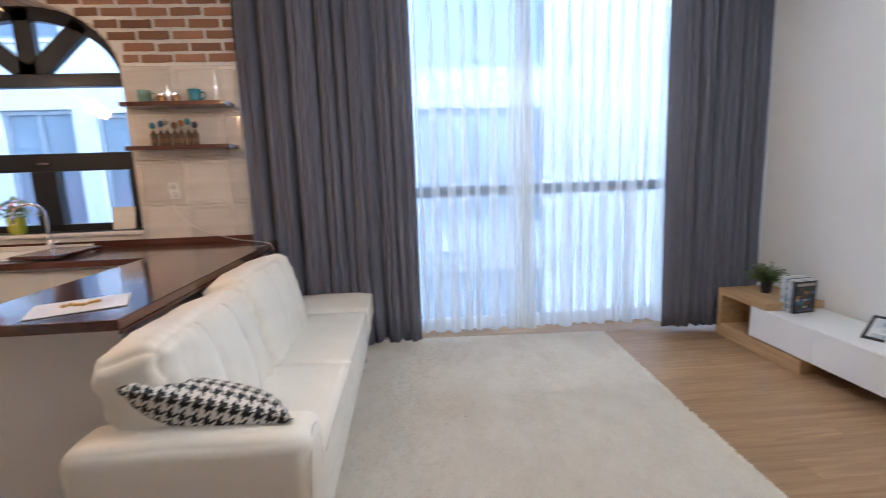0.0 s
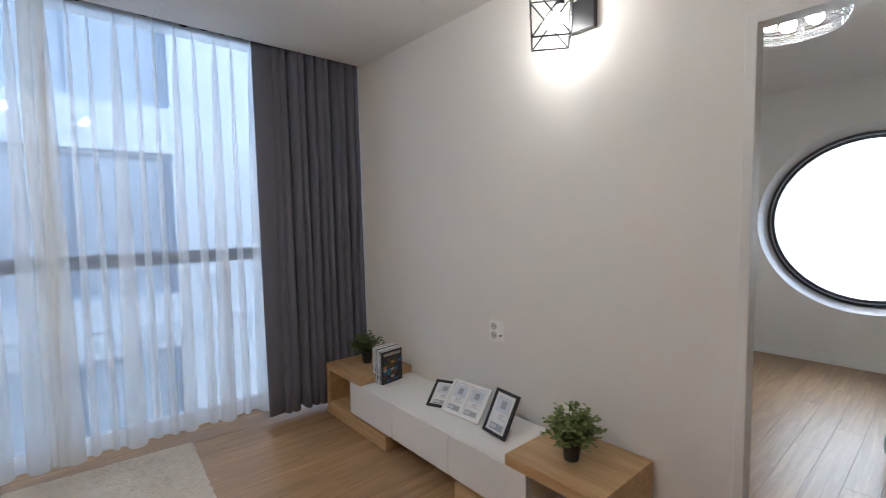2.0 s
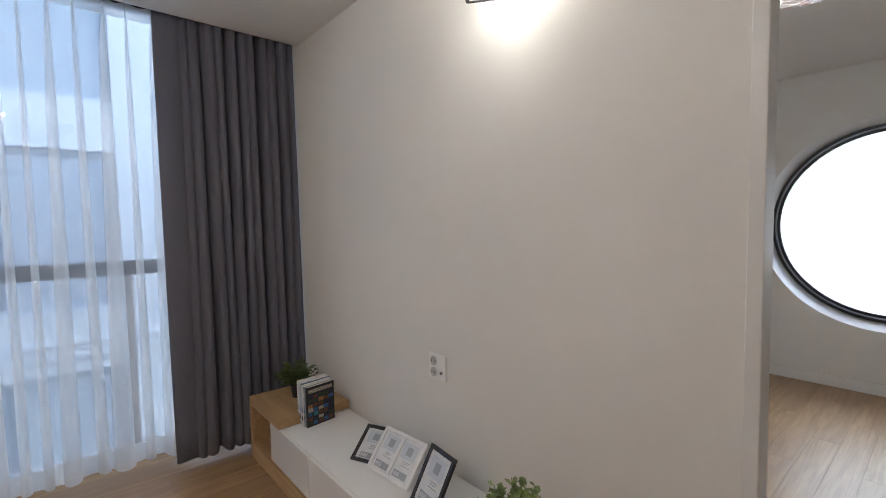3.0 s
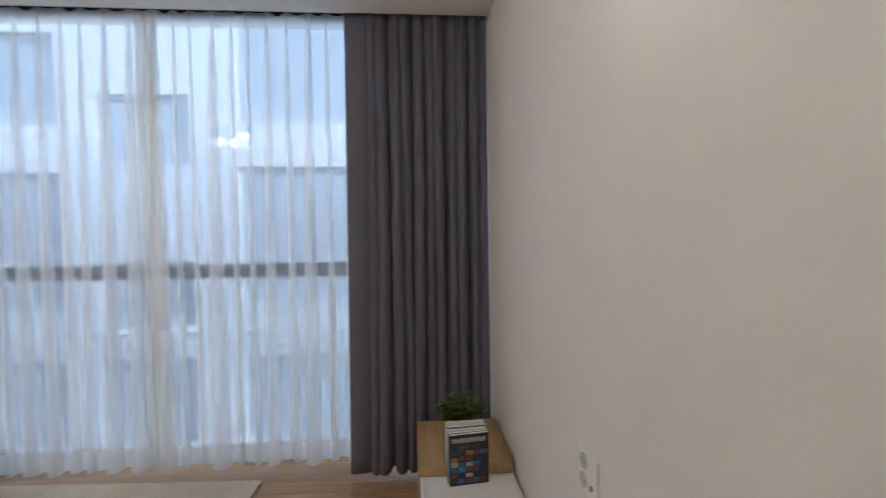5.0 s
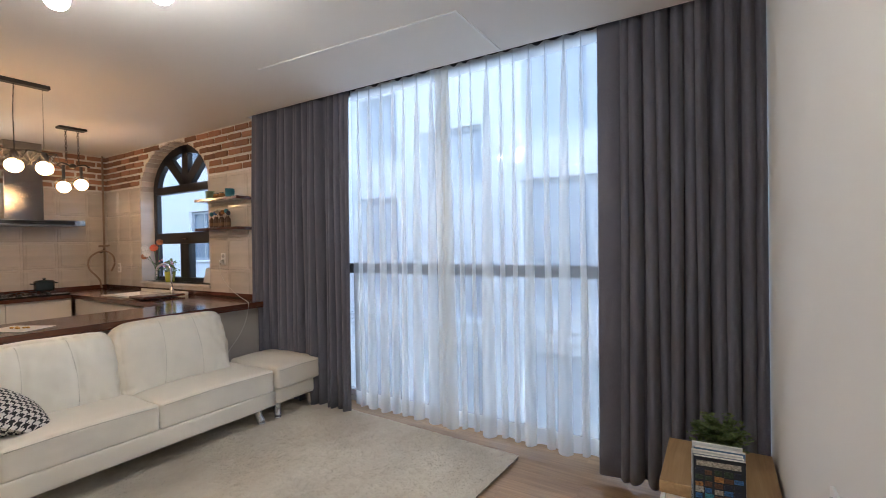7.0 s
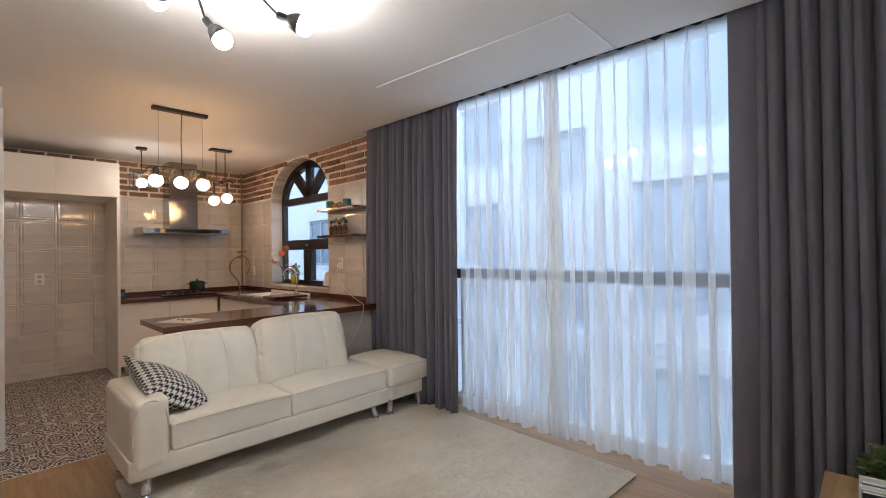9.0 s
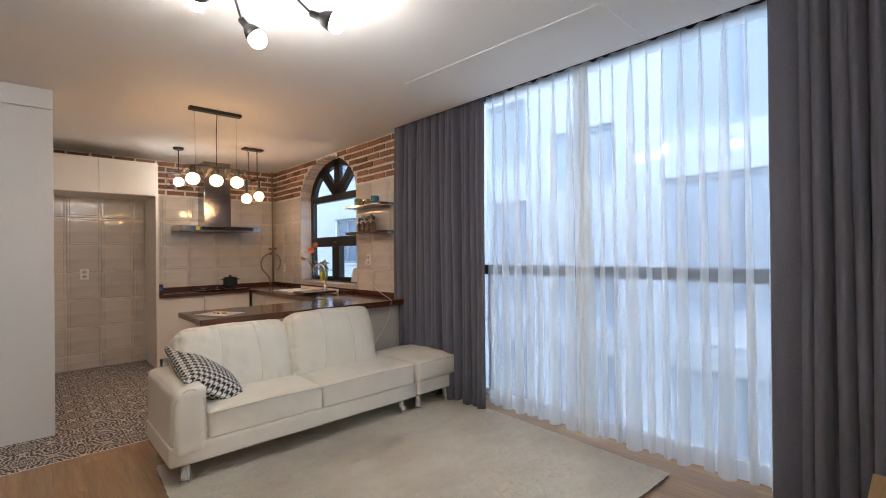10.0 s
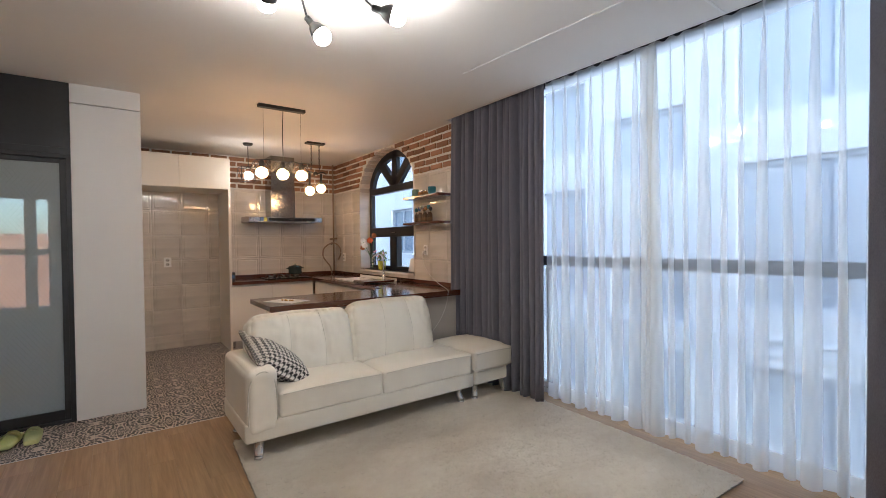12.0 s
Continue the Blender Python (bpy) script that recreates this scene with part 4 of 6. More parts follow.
tube(bm, [(0.312, -0.2 + 0.4 * i / 8, 0.405 + 0.006 * math.sin(math.pi * i / 8)) for i in range(9)], 0.004, 6)
part("piping", bm, M_PIPING, ott, smooth=True)
for x, y, sx, sy in ((0.23, -0.17, 0.6, -0.3), (0.23, 0.15, 0.6, 0.3), (-0.23, -0.17, -0.6, -0.3), (-0.23, 0.15, -0.6, 0.3)):
    chrome_leg(ott, x, y, sx, sy)

# houndstooth cushion leaning on the armrest
def pillow_shape(p, u):
    c = (abs(u[0]) * abs(u[1])) ** 4
    p.x *= 1 + 0.05 * c
    p.y *= 1 + 0.05 * c
    e = max(abs(u[0]), abs(u[1]))
    p.z *= max(0.05, (1 - e ** 6.0))
    return p


bm = soft_box(B(), (0.49, 0.49, 0.085), 0.02, (0, 0, 0.055), 24, None, pillow_shape)
cush = part("cushion", bm, M_HOUND, None, smooth=True)
tagged(cush, "black and cream houndstooth cushion leaning on the sofa arm", "cushion")
cush.matrix_world = Matrix.Translation((-3.50, -1.78, 0.535)) @ Matrix.Rotation(radians(-7), 4, 'Z') @ Matrix.Rotation(radians(-37), 4, 'X') @ Matrix.Rotation(radians(8), 4, 'Y') @ Matrix.Rotation(radians(16), 4, 'Z')
bm = soft_box(B(), (0.09, 0.07, 0.012), 0.005, (0, 0, 0.003), 8)
tag = part("cushion_tag", bm, M_PLASTIC, cush, "white cloth tag")
tag.location = (0.16, 0.20, -0.03)

# shag rug
rug = tagged(new("rug"), "cream shaggy rug with darker patches on the oak floor", "rug")
RX0, RX1, RY0, RY1 = -3.50, -1.345, -2.12, 0.15
bm = B()
box(bm, RX0, RX1, RY0, RY1, 0.001, 0.012, 0.003)
part("backing", bm, M_RUGBACK, rug)
bm = B()
bmesh.ops.create_grid(bm, x_segments=110, y_segments=110, size=0.5, matrix=Matrix.Translation(((RX0 + RX1) / 2, (RY0 + RY1) / 2, 0.013)) @ Matrix.Diagonal((RX1 - RX0 - 0.01, RY1 - RY0 - 0.01, 1, 1)))
for v in bm.verts:
    v.co.z += 0.003 * noise.noise((v.co.x * 14, v.co.y * 14, 0)) + 0.002 * noise.noise((v.co.x * 45, v.co.y * 45, 4))
part("rug_surface", bm, M_RUGROOT, rug, smooth=True)
rng = np.random.default_rng(5)
n = 300000
px = rng.uniform(RX0 + 0.005, RX1 - 0.005, n)
py = rng.uniform(RY0 + 0.005, RY1 - 0.005, n)
clump = (np.floor(px / 0.019 + 0.35 * np.sin(py * 160)) * 73 + np.floor(py / 0.019 + 0.35 * np.sin(px * 150)) * 151).astype(int) % 4096
turn = rng.uniform(0, 2 * np.pi, 4096)
tall = rng.uniform(0.94, 1.06, 4096)
swirl = turn[clump] * 0.4 + np.sin(px * 5.1 + 1.3 * np.sin(py * 4.0)) * 0.9 + rng.normal(0, 0.8, n)
lean = rng.uniform(0.013, 0.030, n)
h = rng.uniform(0.009, 0.018, n) * tall[clump]
dx = np.clip(px + np.cos(swirl) * lean * 1.3, RX0 - 0.006, RX1 + 0.010) - px
dy = np.clip(py + np.sin(swirl) * lean * 1.3, RY0 - 0.008, RY1 + 0.006) - py
wx, wy = -np.sin(swirl) * 0.0026, np.cos(swirl) * 0.0026
z0 = np.full(n, 0.009)
verts = np.stack([np.stack([px - wx, py - wy, z0], 1), np.stack([px + wx, py + wy, z0], 1),
                  np.stack([px + dx * 0.4 + wx, py + dy * 0.4 + wy, z0 + h * 0.8], 1), np.stack([px + dx * 0.4 - wx, py + dy * 0.4 - wy, z0 + h * 0.8], 1),
                  np.stack([px + dx, py + dy, z0 + h], 1)], 1).reshape(-1, 3)
base = np.arange(n) * 5
faces = [(a, a + 1, a + 2, a + 3) for a in base.tolist()] + [(a + 3, a + 2, a + 4) for a in base.tolist()]
me = bpy.data.meshes.new("shag")
me.from_pydata(verts.tolist(), [], faces)
me.materials.append(M_RUG)
tufts = new("shag", me)
tufts.parent = rug
tagged(tufts, kind="stuff")
mid = Vector(((RX0 + RX1) / 2, (RY0 + RY1) / 2, 0))
rug.matrix_world = Matrix.Translation(mid + Vector((-0.022, 0.0, 0))) @ Matrix.Rotation(radians(-3.0), 4, 'Z') @ Matrix.Translation(-mid)

# low television cabinet
tv = thing("tv_cabinet", (-0.22, -1.12, 0), "low white and oak television cabinet against the wall", "cabinet")
tx, ty = 0.22, 1.12


def tbox(x0, x1, y0, y1, z0, z1, bevel=0.002):
    return box(B(), x0 + tx, x1 + tx, y0 + ty, y1 + ty, z0, z1, bevel)


part("oak_top", tbox(-0.435, -0.012, -0.50, -0.03, 0.322, 0.372), M_OAK_Y, tv, "oak veneer top slab")
part("oak_top", tbox(-0.435, -0.012, -2.215, -1.755, 0.322, 0.372), M_OAK_Y, tv, "oak veneer top slab")
part("oak_side", tbox(-0.435, -0.012, -0.075, -0.03, 0.0, 0.322), M_OAK_Y, tv)
part("oak_side", tbox(-0.435, -0.012, -2.215, -2.165, 0.0, 0.322), M_OAK_Y, tv)
part("plinth", tbox(-0.435, -0.02, -0.80, -0.075, 0.0, 0.092), M_OAK_Y, tv)
part("plinth", tbox(-0.435, -0.02, -2.165, -1.42, 0.0, 0.092), M_OAK_Y, tv)
part("oak_back", tbox(-0.03, -0.014, -0.36, -0.075, 0.092, 0.322), M_OAK_Y, tv)
part("oak_back", tbox(-0.03, -0.014, -2.165, -1.87, 0.092, 0.322), M_OAK_Y, tv)
part("body", tbox(-0.41, -0.014, -1.868, -0.36, 0.10, 0.319), M_WHITE_GLOSS, tv, "white lacquered box")
for y0, y1 in ((-0.857, -0.362), (-1.363, -0.861), (-1.867, -1.367)):
    part("drawer_front", tbox(-0.43, -0.412, y0, y1, 0.104, 0.318), M_WHITE_GLOSS, tv)


# potted plants
def potted_plant(loc, scale, seed, label, mat_leaf):
    rng = random.Random(seed)
    p = thing("potted_plant", loc, label, "plant", "small plants on the cabinet")
    s = scale
    part("pot", lathe(B(), [(0.0, 0), (0.026 * s, 0), (0.034 * s, 0.064 * s), (0.036 * s, 0.066 * s), (0.036 * s, 0.072 * s), (0.031 * s, 0.072 * s), (0.029 * s, 0.06 * s), (0, 0.06 * s)], 20), M_POT, p, smooth=False)
    part("soil", lathe(B(), [(0.0295 * s, 0.061 * s), (0.02 * s, 0.065 * s), (0, 0.067 * s)], 14), M_SOIL, p)
    st, lf = B(), B()
    for i in range(85):
        a = rng.uniform(0, 2 * math.pi)
        lean = rng.uniform(0.1, 1.38)
        ln = rng.uniform(0.085, 0.15) * s * (1.0 - 0.20 * lean)
        d = Vector((math.cos(a) * math.sin(lean), math.sin(a) * math.sin(lean), math.cos(lean)))
        o = Vector((math.cos(a) * 0.015 * s, math.sin(a) * 0.015 * s, 0.062 * s))
        pts = [o, o + d * ln * 0.5 + Vector((0, 0, 0.012 * s)), o + d * ln + Vector((0, 0, 0.004 * s))]
        tube(st, pts, 0.0011 * s, 4)
        for k in range(11):
            t = 0.22 + 0.78 * k / 10
            c = o + d * ln * t + Vector((0, 0, 0.01 * s * math.sin(math.pi * t)))
            b = rng.uniform(0, 2 * math.pi)
            out = (Vector((math.cos(b), math.sin(b), rng.uniform(-0.2, 0.7)))).normalized()
            side = out.cross(Vector((rng.uniform(-0.3, 0.3), rng.uniform(-0.3, 0.3), 1))).normalized()
            up = side.cross(out)
            L, W = rng.uniform(0.018, 0.028) * s, rng.uniform(0.0075, 0.012) * s
            vs = [lf.verts.new(c + v) for v in (Vector((0, 0, 0)), out * L * 0.5 + side * W + up * W * 0.3, out * L, out * L * 0.5 - side * W + up * W * 0.3, out * L * 0.55 - up * W * 0.1)]
            lf.faces.new((vs[0], vs[1], vs[4]))
            lf.faces.new((vs[1], vs[2], vs[4]))
            lf.faces.new((vs[2], vs[3], vs[4]))
            lf.faces.new((vs[3], vs[0], vs[4]))
    part("stems", st, mat_leaf, p)
    part("foliage", lf, mat_leaf, p)
    return p


potted_plant((-0.215, -0.235, 0.372), 1.12, 3, "small round green plant in a black pot beside the books", M_LEAF2)
potted_plant((-0.255, -1.975, 0.372), 1.18, 6, "bushy green plant in a black pot on oak", M_LEAF)

# magazines standing on the cabinet
M_COVER = [mat("cover_" + c, col, 0.3, vary=0.1, scale=30) for c, col in (("black", (0.02, 0.022, 0.03)), ("white", (0.75, 0.75, 0.74)), ("blue", (0.12, 0.20, 0.33)), ("grey", (0.35, 0.37, 0.40)), ("pale", (0.6, 0.64, 0.68)))]
M_PAPER = mat("paper_pages", (0.80, 0.78, 0.72), 0.9, vary=0.05, scale=60)
M_PATCH = [mat("print_" + c, col, 0.35, vary=0.8, scale=130) for c, col in (("blue", (0.06, 0.20, 0.50)), ("orange", (0.60, 0.26, 0.07)), ("night", (0.03, 0.035, 0.07)), ("teal", (0.06, 0.34, 0.42)), ("brown", (0.20, 0.09, 0.05)), ("cream", (0.62, 0.55, 0.44)), ("green", (0.05, 0.08, 0.05)))]
rng = random.Random(9)


def magazine(loc, wide, high, thick, cover, label, rz, ry, picture=False):
    m = thing("magazine", loc, label, "book", "books on the cabinet")
    m.matrix_world = pose(*loc, 0, ry, rz)
    part("cover", box(B(), 0, wide, -thick, 0, 0, high, 0.001), cover, m)
    bm = box(B(), 0.002, wide + 0.0006, -thick + 0.0015, -0.0015, 0.002, high + 0.0006)
    part("page_block", bm, M_PAPER, m)
    if picture:
        for i in range(5):
            for j in range(7):
                x0, z0 = 0.006 + i * (wide - 0.012) / 5, 0.008 + j * (high - 0.05) / 7
                part("picture", box(B(), x0, x0 + rng.uniform(0.7, 0.97) * (wide - 0.012) / 5, -thick - 0.0012, -thick - 0.0002, z0 + rng.uniform(0, 0.004), z0 + rng.uniform(0.7, 0.97) * (high - 0.05) / 7), M_PATCH[rng.randrange(7)], m)
        part("title_bar", box(B(), 0.01, wide - 0.015, -thick - 0.0012, -thick - 0.0002, high - 0.034, high - 0.014), M_PATCH[5], m, "pale printed title bar")
    else:
        for k in range(4):
            z0 = 0.03 + k * high / 5
            part("spine_print", box(B(), -0.0010, -0.0002, -thick * 0.75, -thick * 0.25, z0, z0 + high / 8), M_COVER[(k * 2) % 5 if cover is not M_COVER[0] else 4], m)


y = -0.475
for i, (t, hh, cv, lab) in enumerate(((0.014, 0.235, M_COVER[1], "white magazine standing upright"), (0.013, 0.225, M_COVER[4], "pale magazine standing upright"), (0.016, 0.23, M_COVER[2], "blue-spined magazine standing upright"), (0.014, 0.225, M_COVER[1], "white magazine with printed spine"), (0.013, 0.22, M_COVER[3], "grey magazine standing upright"), (0.014, 0.218, M_COVER[0], "black magazine with rows of small colour pictures"))):
    magazine((-0.315 + 0.004 * (i % 3), y, 0.3195), 0.172, hh, t, cv, lab, 4 + i * 0.7, 0, i == 5)
    y -= t + 0.0045


# photo frames
def photo_frame(loc, wide, high, rz, back, material, label, panes=1, border=0.017):
    f = thing("photo_frame", loc, label, "photo frame", "photo frames on the cabinet")
    f.matrix_world = Matrix.Translation(loc) @ Matrix.Rotation(radians(rz), 4, 'Z') @ Matrix.Rotation(radians(back), 4, 'Y')
    bm = B()
    h = wide / 2
    box(bm, -0.006, 0.008, -h, -h + border, 0, high, 0.002)
    box(bm, -0.006, 0.008, h - border, h, 0, high, 0.002)
    box(bm, -0.006, 0.008, -h + border, h - border, 0, border, 0.002)
    box(bm, -0.006, 0.008, -h + border, h - border, high - border, high, 0.002)
    if panes == 2:
        box(bm, -0.006, 0.008, -border * 0.4, border * 0.4, border, high - border, 0.001)
    part("frame", bm, material, f)
    part("sheet", box(B(), -0.001, 0.002, -h + border * 0.8, h - border * 0.8, border * 0.8, high - border * 0.8), M_COVER[1], f, "white printed sheet")
    w = (wide - 2 * border) / panes
    for k in range(panes):
        c = -h + border + w * (k + 0.5)
        a = w * 0.5
        part("picture", box(B(), -0.0022, -0.0012, c - a * 0.72, c + a * 0.72, high * 0.52, high * 0.86), M_COVER[4], f)
        part("picture_detail", box(B(), -0.0032, -0.0023, c - a * 0.3, c + a * 0.25, high * 0.60, high * 0.78), M_COVER[3], f)
        for j, (z, ww) in enumerate(((0.46, 0.5), (0.42, 0.35), (0.37, 0.6))):
            part("print_line", box(B(), -0.0022, -0.0012, c - a * ww, c + a * ww * 0.4, high * z, high * (z + 0.014)), M_COVER[3], f)
        part("label_block", box(B(), -0.0022, -0.0012, c - a * 0.7, c + a * 0.7, high * 0.12, high * 0.26), M_COVER[3], f, "grey printed block")
        for j in range(5):
            part("bar_mark", box(B(), -0.0034, -0.0023, c + a * (0.05 + j * 0.12), c + a * (0.11 + j * 0.12), high * 0.15, high * 0.23), M_COVER[4] if j % 2 else M_COVER[1], f)
    bm = B()
    cb, sb = math.cos(radians(back)), math.sin(radians(back))
    reach = high * 0.58 * sb + 0.035
    foot = Vector((reach * cb - 0.003 * sb, 0, reach * sb + 0.003 * cb))
    top = Vector((0.0085, 0, high * 0.60))
    d = foot - top
    box(bm, 0, 0.003, -0.02, 0.02, 0, d.length, 0.001)
    bmesh.ops.transform(bm, matrix=Matrix.Translation(top) @ Matrix.Rotation(math.atan2(d.x, d.z), 4, 'Y'), verts=bm.verts)
    part("strut", bm, M_BLACK, f)
    return f


photo_frame((-0.262, -1.09, 0.320), 0.155, 0.185, 24, 56, M_BLACK, "small black photo frame lying back behind the white one")
photo_frame((-0.258, -1.265, 0.320), 0.275, 0.195, 5, 40, M_WHITE_GLOSS, "white double photo frame leaning back", 2)
photo_frame((-0.275, -1.535, 0.321), 0.165, 0.225, -6, 29, M_BLACK, "black photo frame standing on the white cabinet")


# wall sockets
def socket(loc, rz, wide, high, label, double=True, group=""):
    s = thing("wall_socket", loc, label, "socket", group)
    s.matrix_world = pose(*loc, 0, 0, rz)
    part("plate", box(B(), -wide / 2, wide / 2, -0.010, 0, -high / 2, high / 2, 0.003), M_PLASTIC, s)
    x = -wide * 0.18 if wide > 0.09 else 0
    for z in ((-high * 0.22, high * 0.22) if double else (0,)):
        bm = B()
        cyl(bm, (x, -0.0135, z), (x, -0.009, z), min(high * 0.19, 0.021), n=20)
        o = part("outlet", bm, M_OUTLET, s)
        bm = B()
        for dx in (-0.0095, 0.0095):
            cyl(bm, (x + dx, -0.0142, z), (x + dx, -0.0134, z), 0.0035, n=8)
        part("pin_hole", bm, M_DARKHOLE, o)
    if wide > 0.09:
        bm = B()
        cyl(bm, (wide * 0.28, -0.016, -high * 0.18), (wide * 0.28, -0.009, -high * 0.18), 0.007, n=12)
        part("aerial_jack", bm, M_STEEL, s)
    return s


socket((0, -1.321, 0.765), 90 + 180, 0.116, 0.116, "white double wall socket with aerial jack")


def cage_edges(bm, corners, edges, r=0.0028):
    for a, b in edges:
        tube(bm, [corners[a], corners[b]], r, 6)


# wall lamp: wire cage round one bulb
wl = thing("wall_lamp", (0, -1.80, 2.30), "black wire-cage wall lamp with a lit globe bulb", "lamp")
bm = B()
box(bm, -0.028, 0, -0.13, 0.0, -0.05, 0.09, 0.004)
part("wall_plate", bm, M_BLACK, wl)
bm = B()
box(bm, -0.15, -0.028, -0.065, -0.045, 0.085, 0.105, 0.003)
cyl(bm, (-0.14, -0.03, 0.04), (-0.14, -0.03, 0.115), 0.019, n=16)
part("arm", bm, M_BLACK, wl)
bm = B()
s, cx, cy = 0.092, -0.14, 0.02
co = [(cx + a * s * k, cy + b * s * k, z) for z, k in ((-0.105, 0.9), (0.12, 1.0)) for a, b in ((-1, -1), (1, -1), (1, 1), (-1, 1))]
R = Matrix.Translation((cx, cy, 0)) @ Matrix.Rotation(radians(38), 4, 'Z') @ Matrix.Translation((-cx, -cy, 0))
co = [R @ Vector(p) for p in co]
for ea, eb in ([(0, 1), (1, 2), (2, 3), (3, 0), (4, 5), (5, 6), (6, 7), (7, 4), (0, 4), (1, 5), (2, 6), (3, 7), (0, 5), (1, 4), (1, 6), (2, 5), (2, 7), (3, 6), (3, 4), (0, 7)]):
    part("cage_bar", tube(B(), [co[ea], co[eb]], 0.0037, 6), M_BLACK, wl)
part("bulb", ball(B(), (-0.14, -0.0, -0.02), 0.042), M_BULB_WALL, wl, "lit globe bulb", True)

# ceiling spot lamp
cl = thing("ceiling_lamp", (-2.15, -2.20, 2.60), "black ceiling lamp with bent arms and lit bulbs", "lamp")
part("ceiling_rose", lathe(B(), [(0, -0.035), (0.06, -0.035), (0.07, -0.03), (0.07, 0)], 28), M_BLACK, cl, smooth=False)
for (ax, ay, az), bend, aim in (((-0.40, 0.40, -0.17), 0.05, (0.37, 0.51, -0.77)), ((-0.05, 0.635, -0.15), 0.05, (0.55, 0.76, -0.34)), ((0.52, 0.22, -0.14), 0.04, (0.8, -0.3, -0.5)), ((0.30, -0.48, -0.14), 0.04, (-0.3, -0.8, -0.5)), ((-0.31, 0.11, -0.12), 0.05, (-0.7, 0.1, -0.5))):
    e = Vector((ax, ay, az))
    d = Vector(aim).normalized()
    pts = curve_points([(0, 0, -0.03), (ax * 0.12 - ay * bend * 2, ay * 0.12 + ax * bend * 2, -0.085), (ax * 0.5, ay * 0.5, -0.065), tuple(e - d * 0.105)], 6)
    arm = part("arm", tube(B(), pts, 0.0055, 8), M_BLACK, cl, smooth=True)
    bm = B()
    q = d.to_track_quat('Z', 'Y').to_matrix().to_4x4()
    lathe(bm, [(0.0, -0.112), (0.015, -0.112), (0.0165, -0.108), (0.0175, -0.068), (0.021, -0.064), (0.034, -0.046), (0.044, -0.020), (0.047, -0.004), (0.044, -0.004), (0.032, -0.040), (0.0, -0.056)], 20)
    bmesh.ops.transform(bm, matrix=Matrix.Translation(e) @ q, verts=bm.verts)
    part("shade", bm, M_BLACK, arm, "black metal cup shade", True)
    part("bulb", ball(B(), e + d * 0.014, 0.045), M_BULB_LIVING, arm, "lit globe bulb", True)

# sealed seam of a ceiling panel
bm = B()
for p, q in (((-2.895, -0.567), (-1.381, -0.495)), ((-1.381, -0.495), (-1.384, 0.075))):
    d = Vector((q[0] - p[0], q[1] - p[1], 0))
    strip_bm = box(B(), -0.006, d.length + 0.006, -0.007, 0.007, -0.007, 0, 0.002)
    bmesh.ops.transform(strip_bm, matrix=Matrix.Translation((p[0], p[1], H)) @ Matrix.Rotation(math.atan2(d.y, d.x), 4, 'Z'), verts=strip_bm.verts)
    me = mesh_of("seam", strip_bm, M_PLASTIC)
    bm.from_mesh(me)
    bpy.data.meshes.remove(me)
setting("trim_ceiling_seam", bm, M_PLASTIC, "white sealed seam on the ceiling")

# ---- kitchen ----
ZT = 0.87


def cabinet_unit(name, x0, x1, y0, y1, face, label, doors=1, handle=False):
    """A base unit; face is the side with the doors: 'x' for +x, 'y' for -y."""
    c = thing(name, ((x0 + x1) / 2, (y0 + y1) / 2, 0), label, "cabinet", "kitchen base units")
    cx, cy = (x0 + x1) / 2, (y0 + y1) / 2
    part("body", box(B(), x0 - cx, x1 - cx - (0.02 if face == 'x' else 0), y0 - cy + (0.02 if face == 'y' else 0), y1 - cy, 0.10, ZT - 0.042), M_CABINET, c)
    part("toe_kick", box(B(), x0 - cx, x1 - cx - 0.05, y0 - cy + 0.05, y1 - cy, 0.0, 0.10), M_PENINSULA, c)
    for k in range(doors):
        if face == 'x':
            a, b = y0 + (y1 - y0) * k / doors, y0 + (y1 - y0) * (k + 1) / doors
            part("door", box(B(), x1 - cx - 0.02, x1 - cx, a - cy + 0.0015, b - cy - 0.0015, 0.102, ZT - 0.062, 0.0015), M_CABINET, c)
        else:
            a, b = x0 + (x1 - x0) * k / doors, x0 + (x1 - x0) * (k + 1) / doors
            part("door", box(B(), a - cx + 0.0015, b - cx - 0.0015, y0 - cy, y0 - cy + 0.02, 0.102, ZT - 0.062, 0.0015), M_CABINET, c)
    return c


cabinet_unit("base_cabinet", XK, -6.53, -1.486, -0.98, 'x', "ivory base cabinet beside the fridge niche")
cabinet_unit("base_cabinet", XK, -6.53, -0.978, -0.42, 'x', "ivory base cabinet under the gas hob")
cabinet_unit("base_cabinet", -6.52, -5.60, -0.39, 0.178, 'y', "ivory base cabinet in the corner", 2)
cabinet_unit("base_cabinet", -5.598, -4.50, -0.39, 0.178, 'y', "ivory base cabinet under the sink", 2)
pen = thing("peninsula_cabinet", (-4.15, -0.70, 0), "grey panelled peninsula cabinet behind the sofa", "cabinet")
part("body", box(B(), -0.32, 0.22, -0.88, 0.86, 0.0, ZT - 0.042, 0.002), M_PENINSULA, pen)
part("back_panel", box(B(), 0.222, 0.242, -0.88, 0.86, 0.0, ZT - 0.042, 0.002), M_PENINSULA, pen)
part("end_panel", box(B(), -0.32, 0.242, -0.90, -0.882, 0.0, ZT - 0.042, 0.002), M_CABINET, pen)

top = thing("worktop", (-5.4, -0.5, ZT - 0.04), "dark stained glossy wooden worktop in a U shape", "worktop")


def slab(x0, x1, y0, y1, material, z0=0.0, z1=0.04, bevel=0.004):
    return box(B(), x0 + 5.4, x1 + 5.4, y0 + 0.5, y1 + 0.5, z0, z1, bevel)


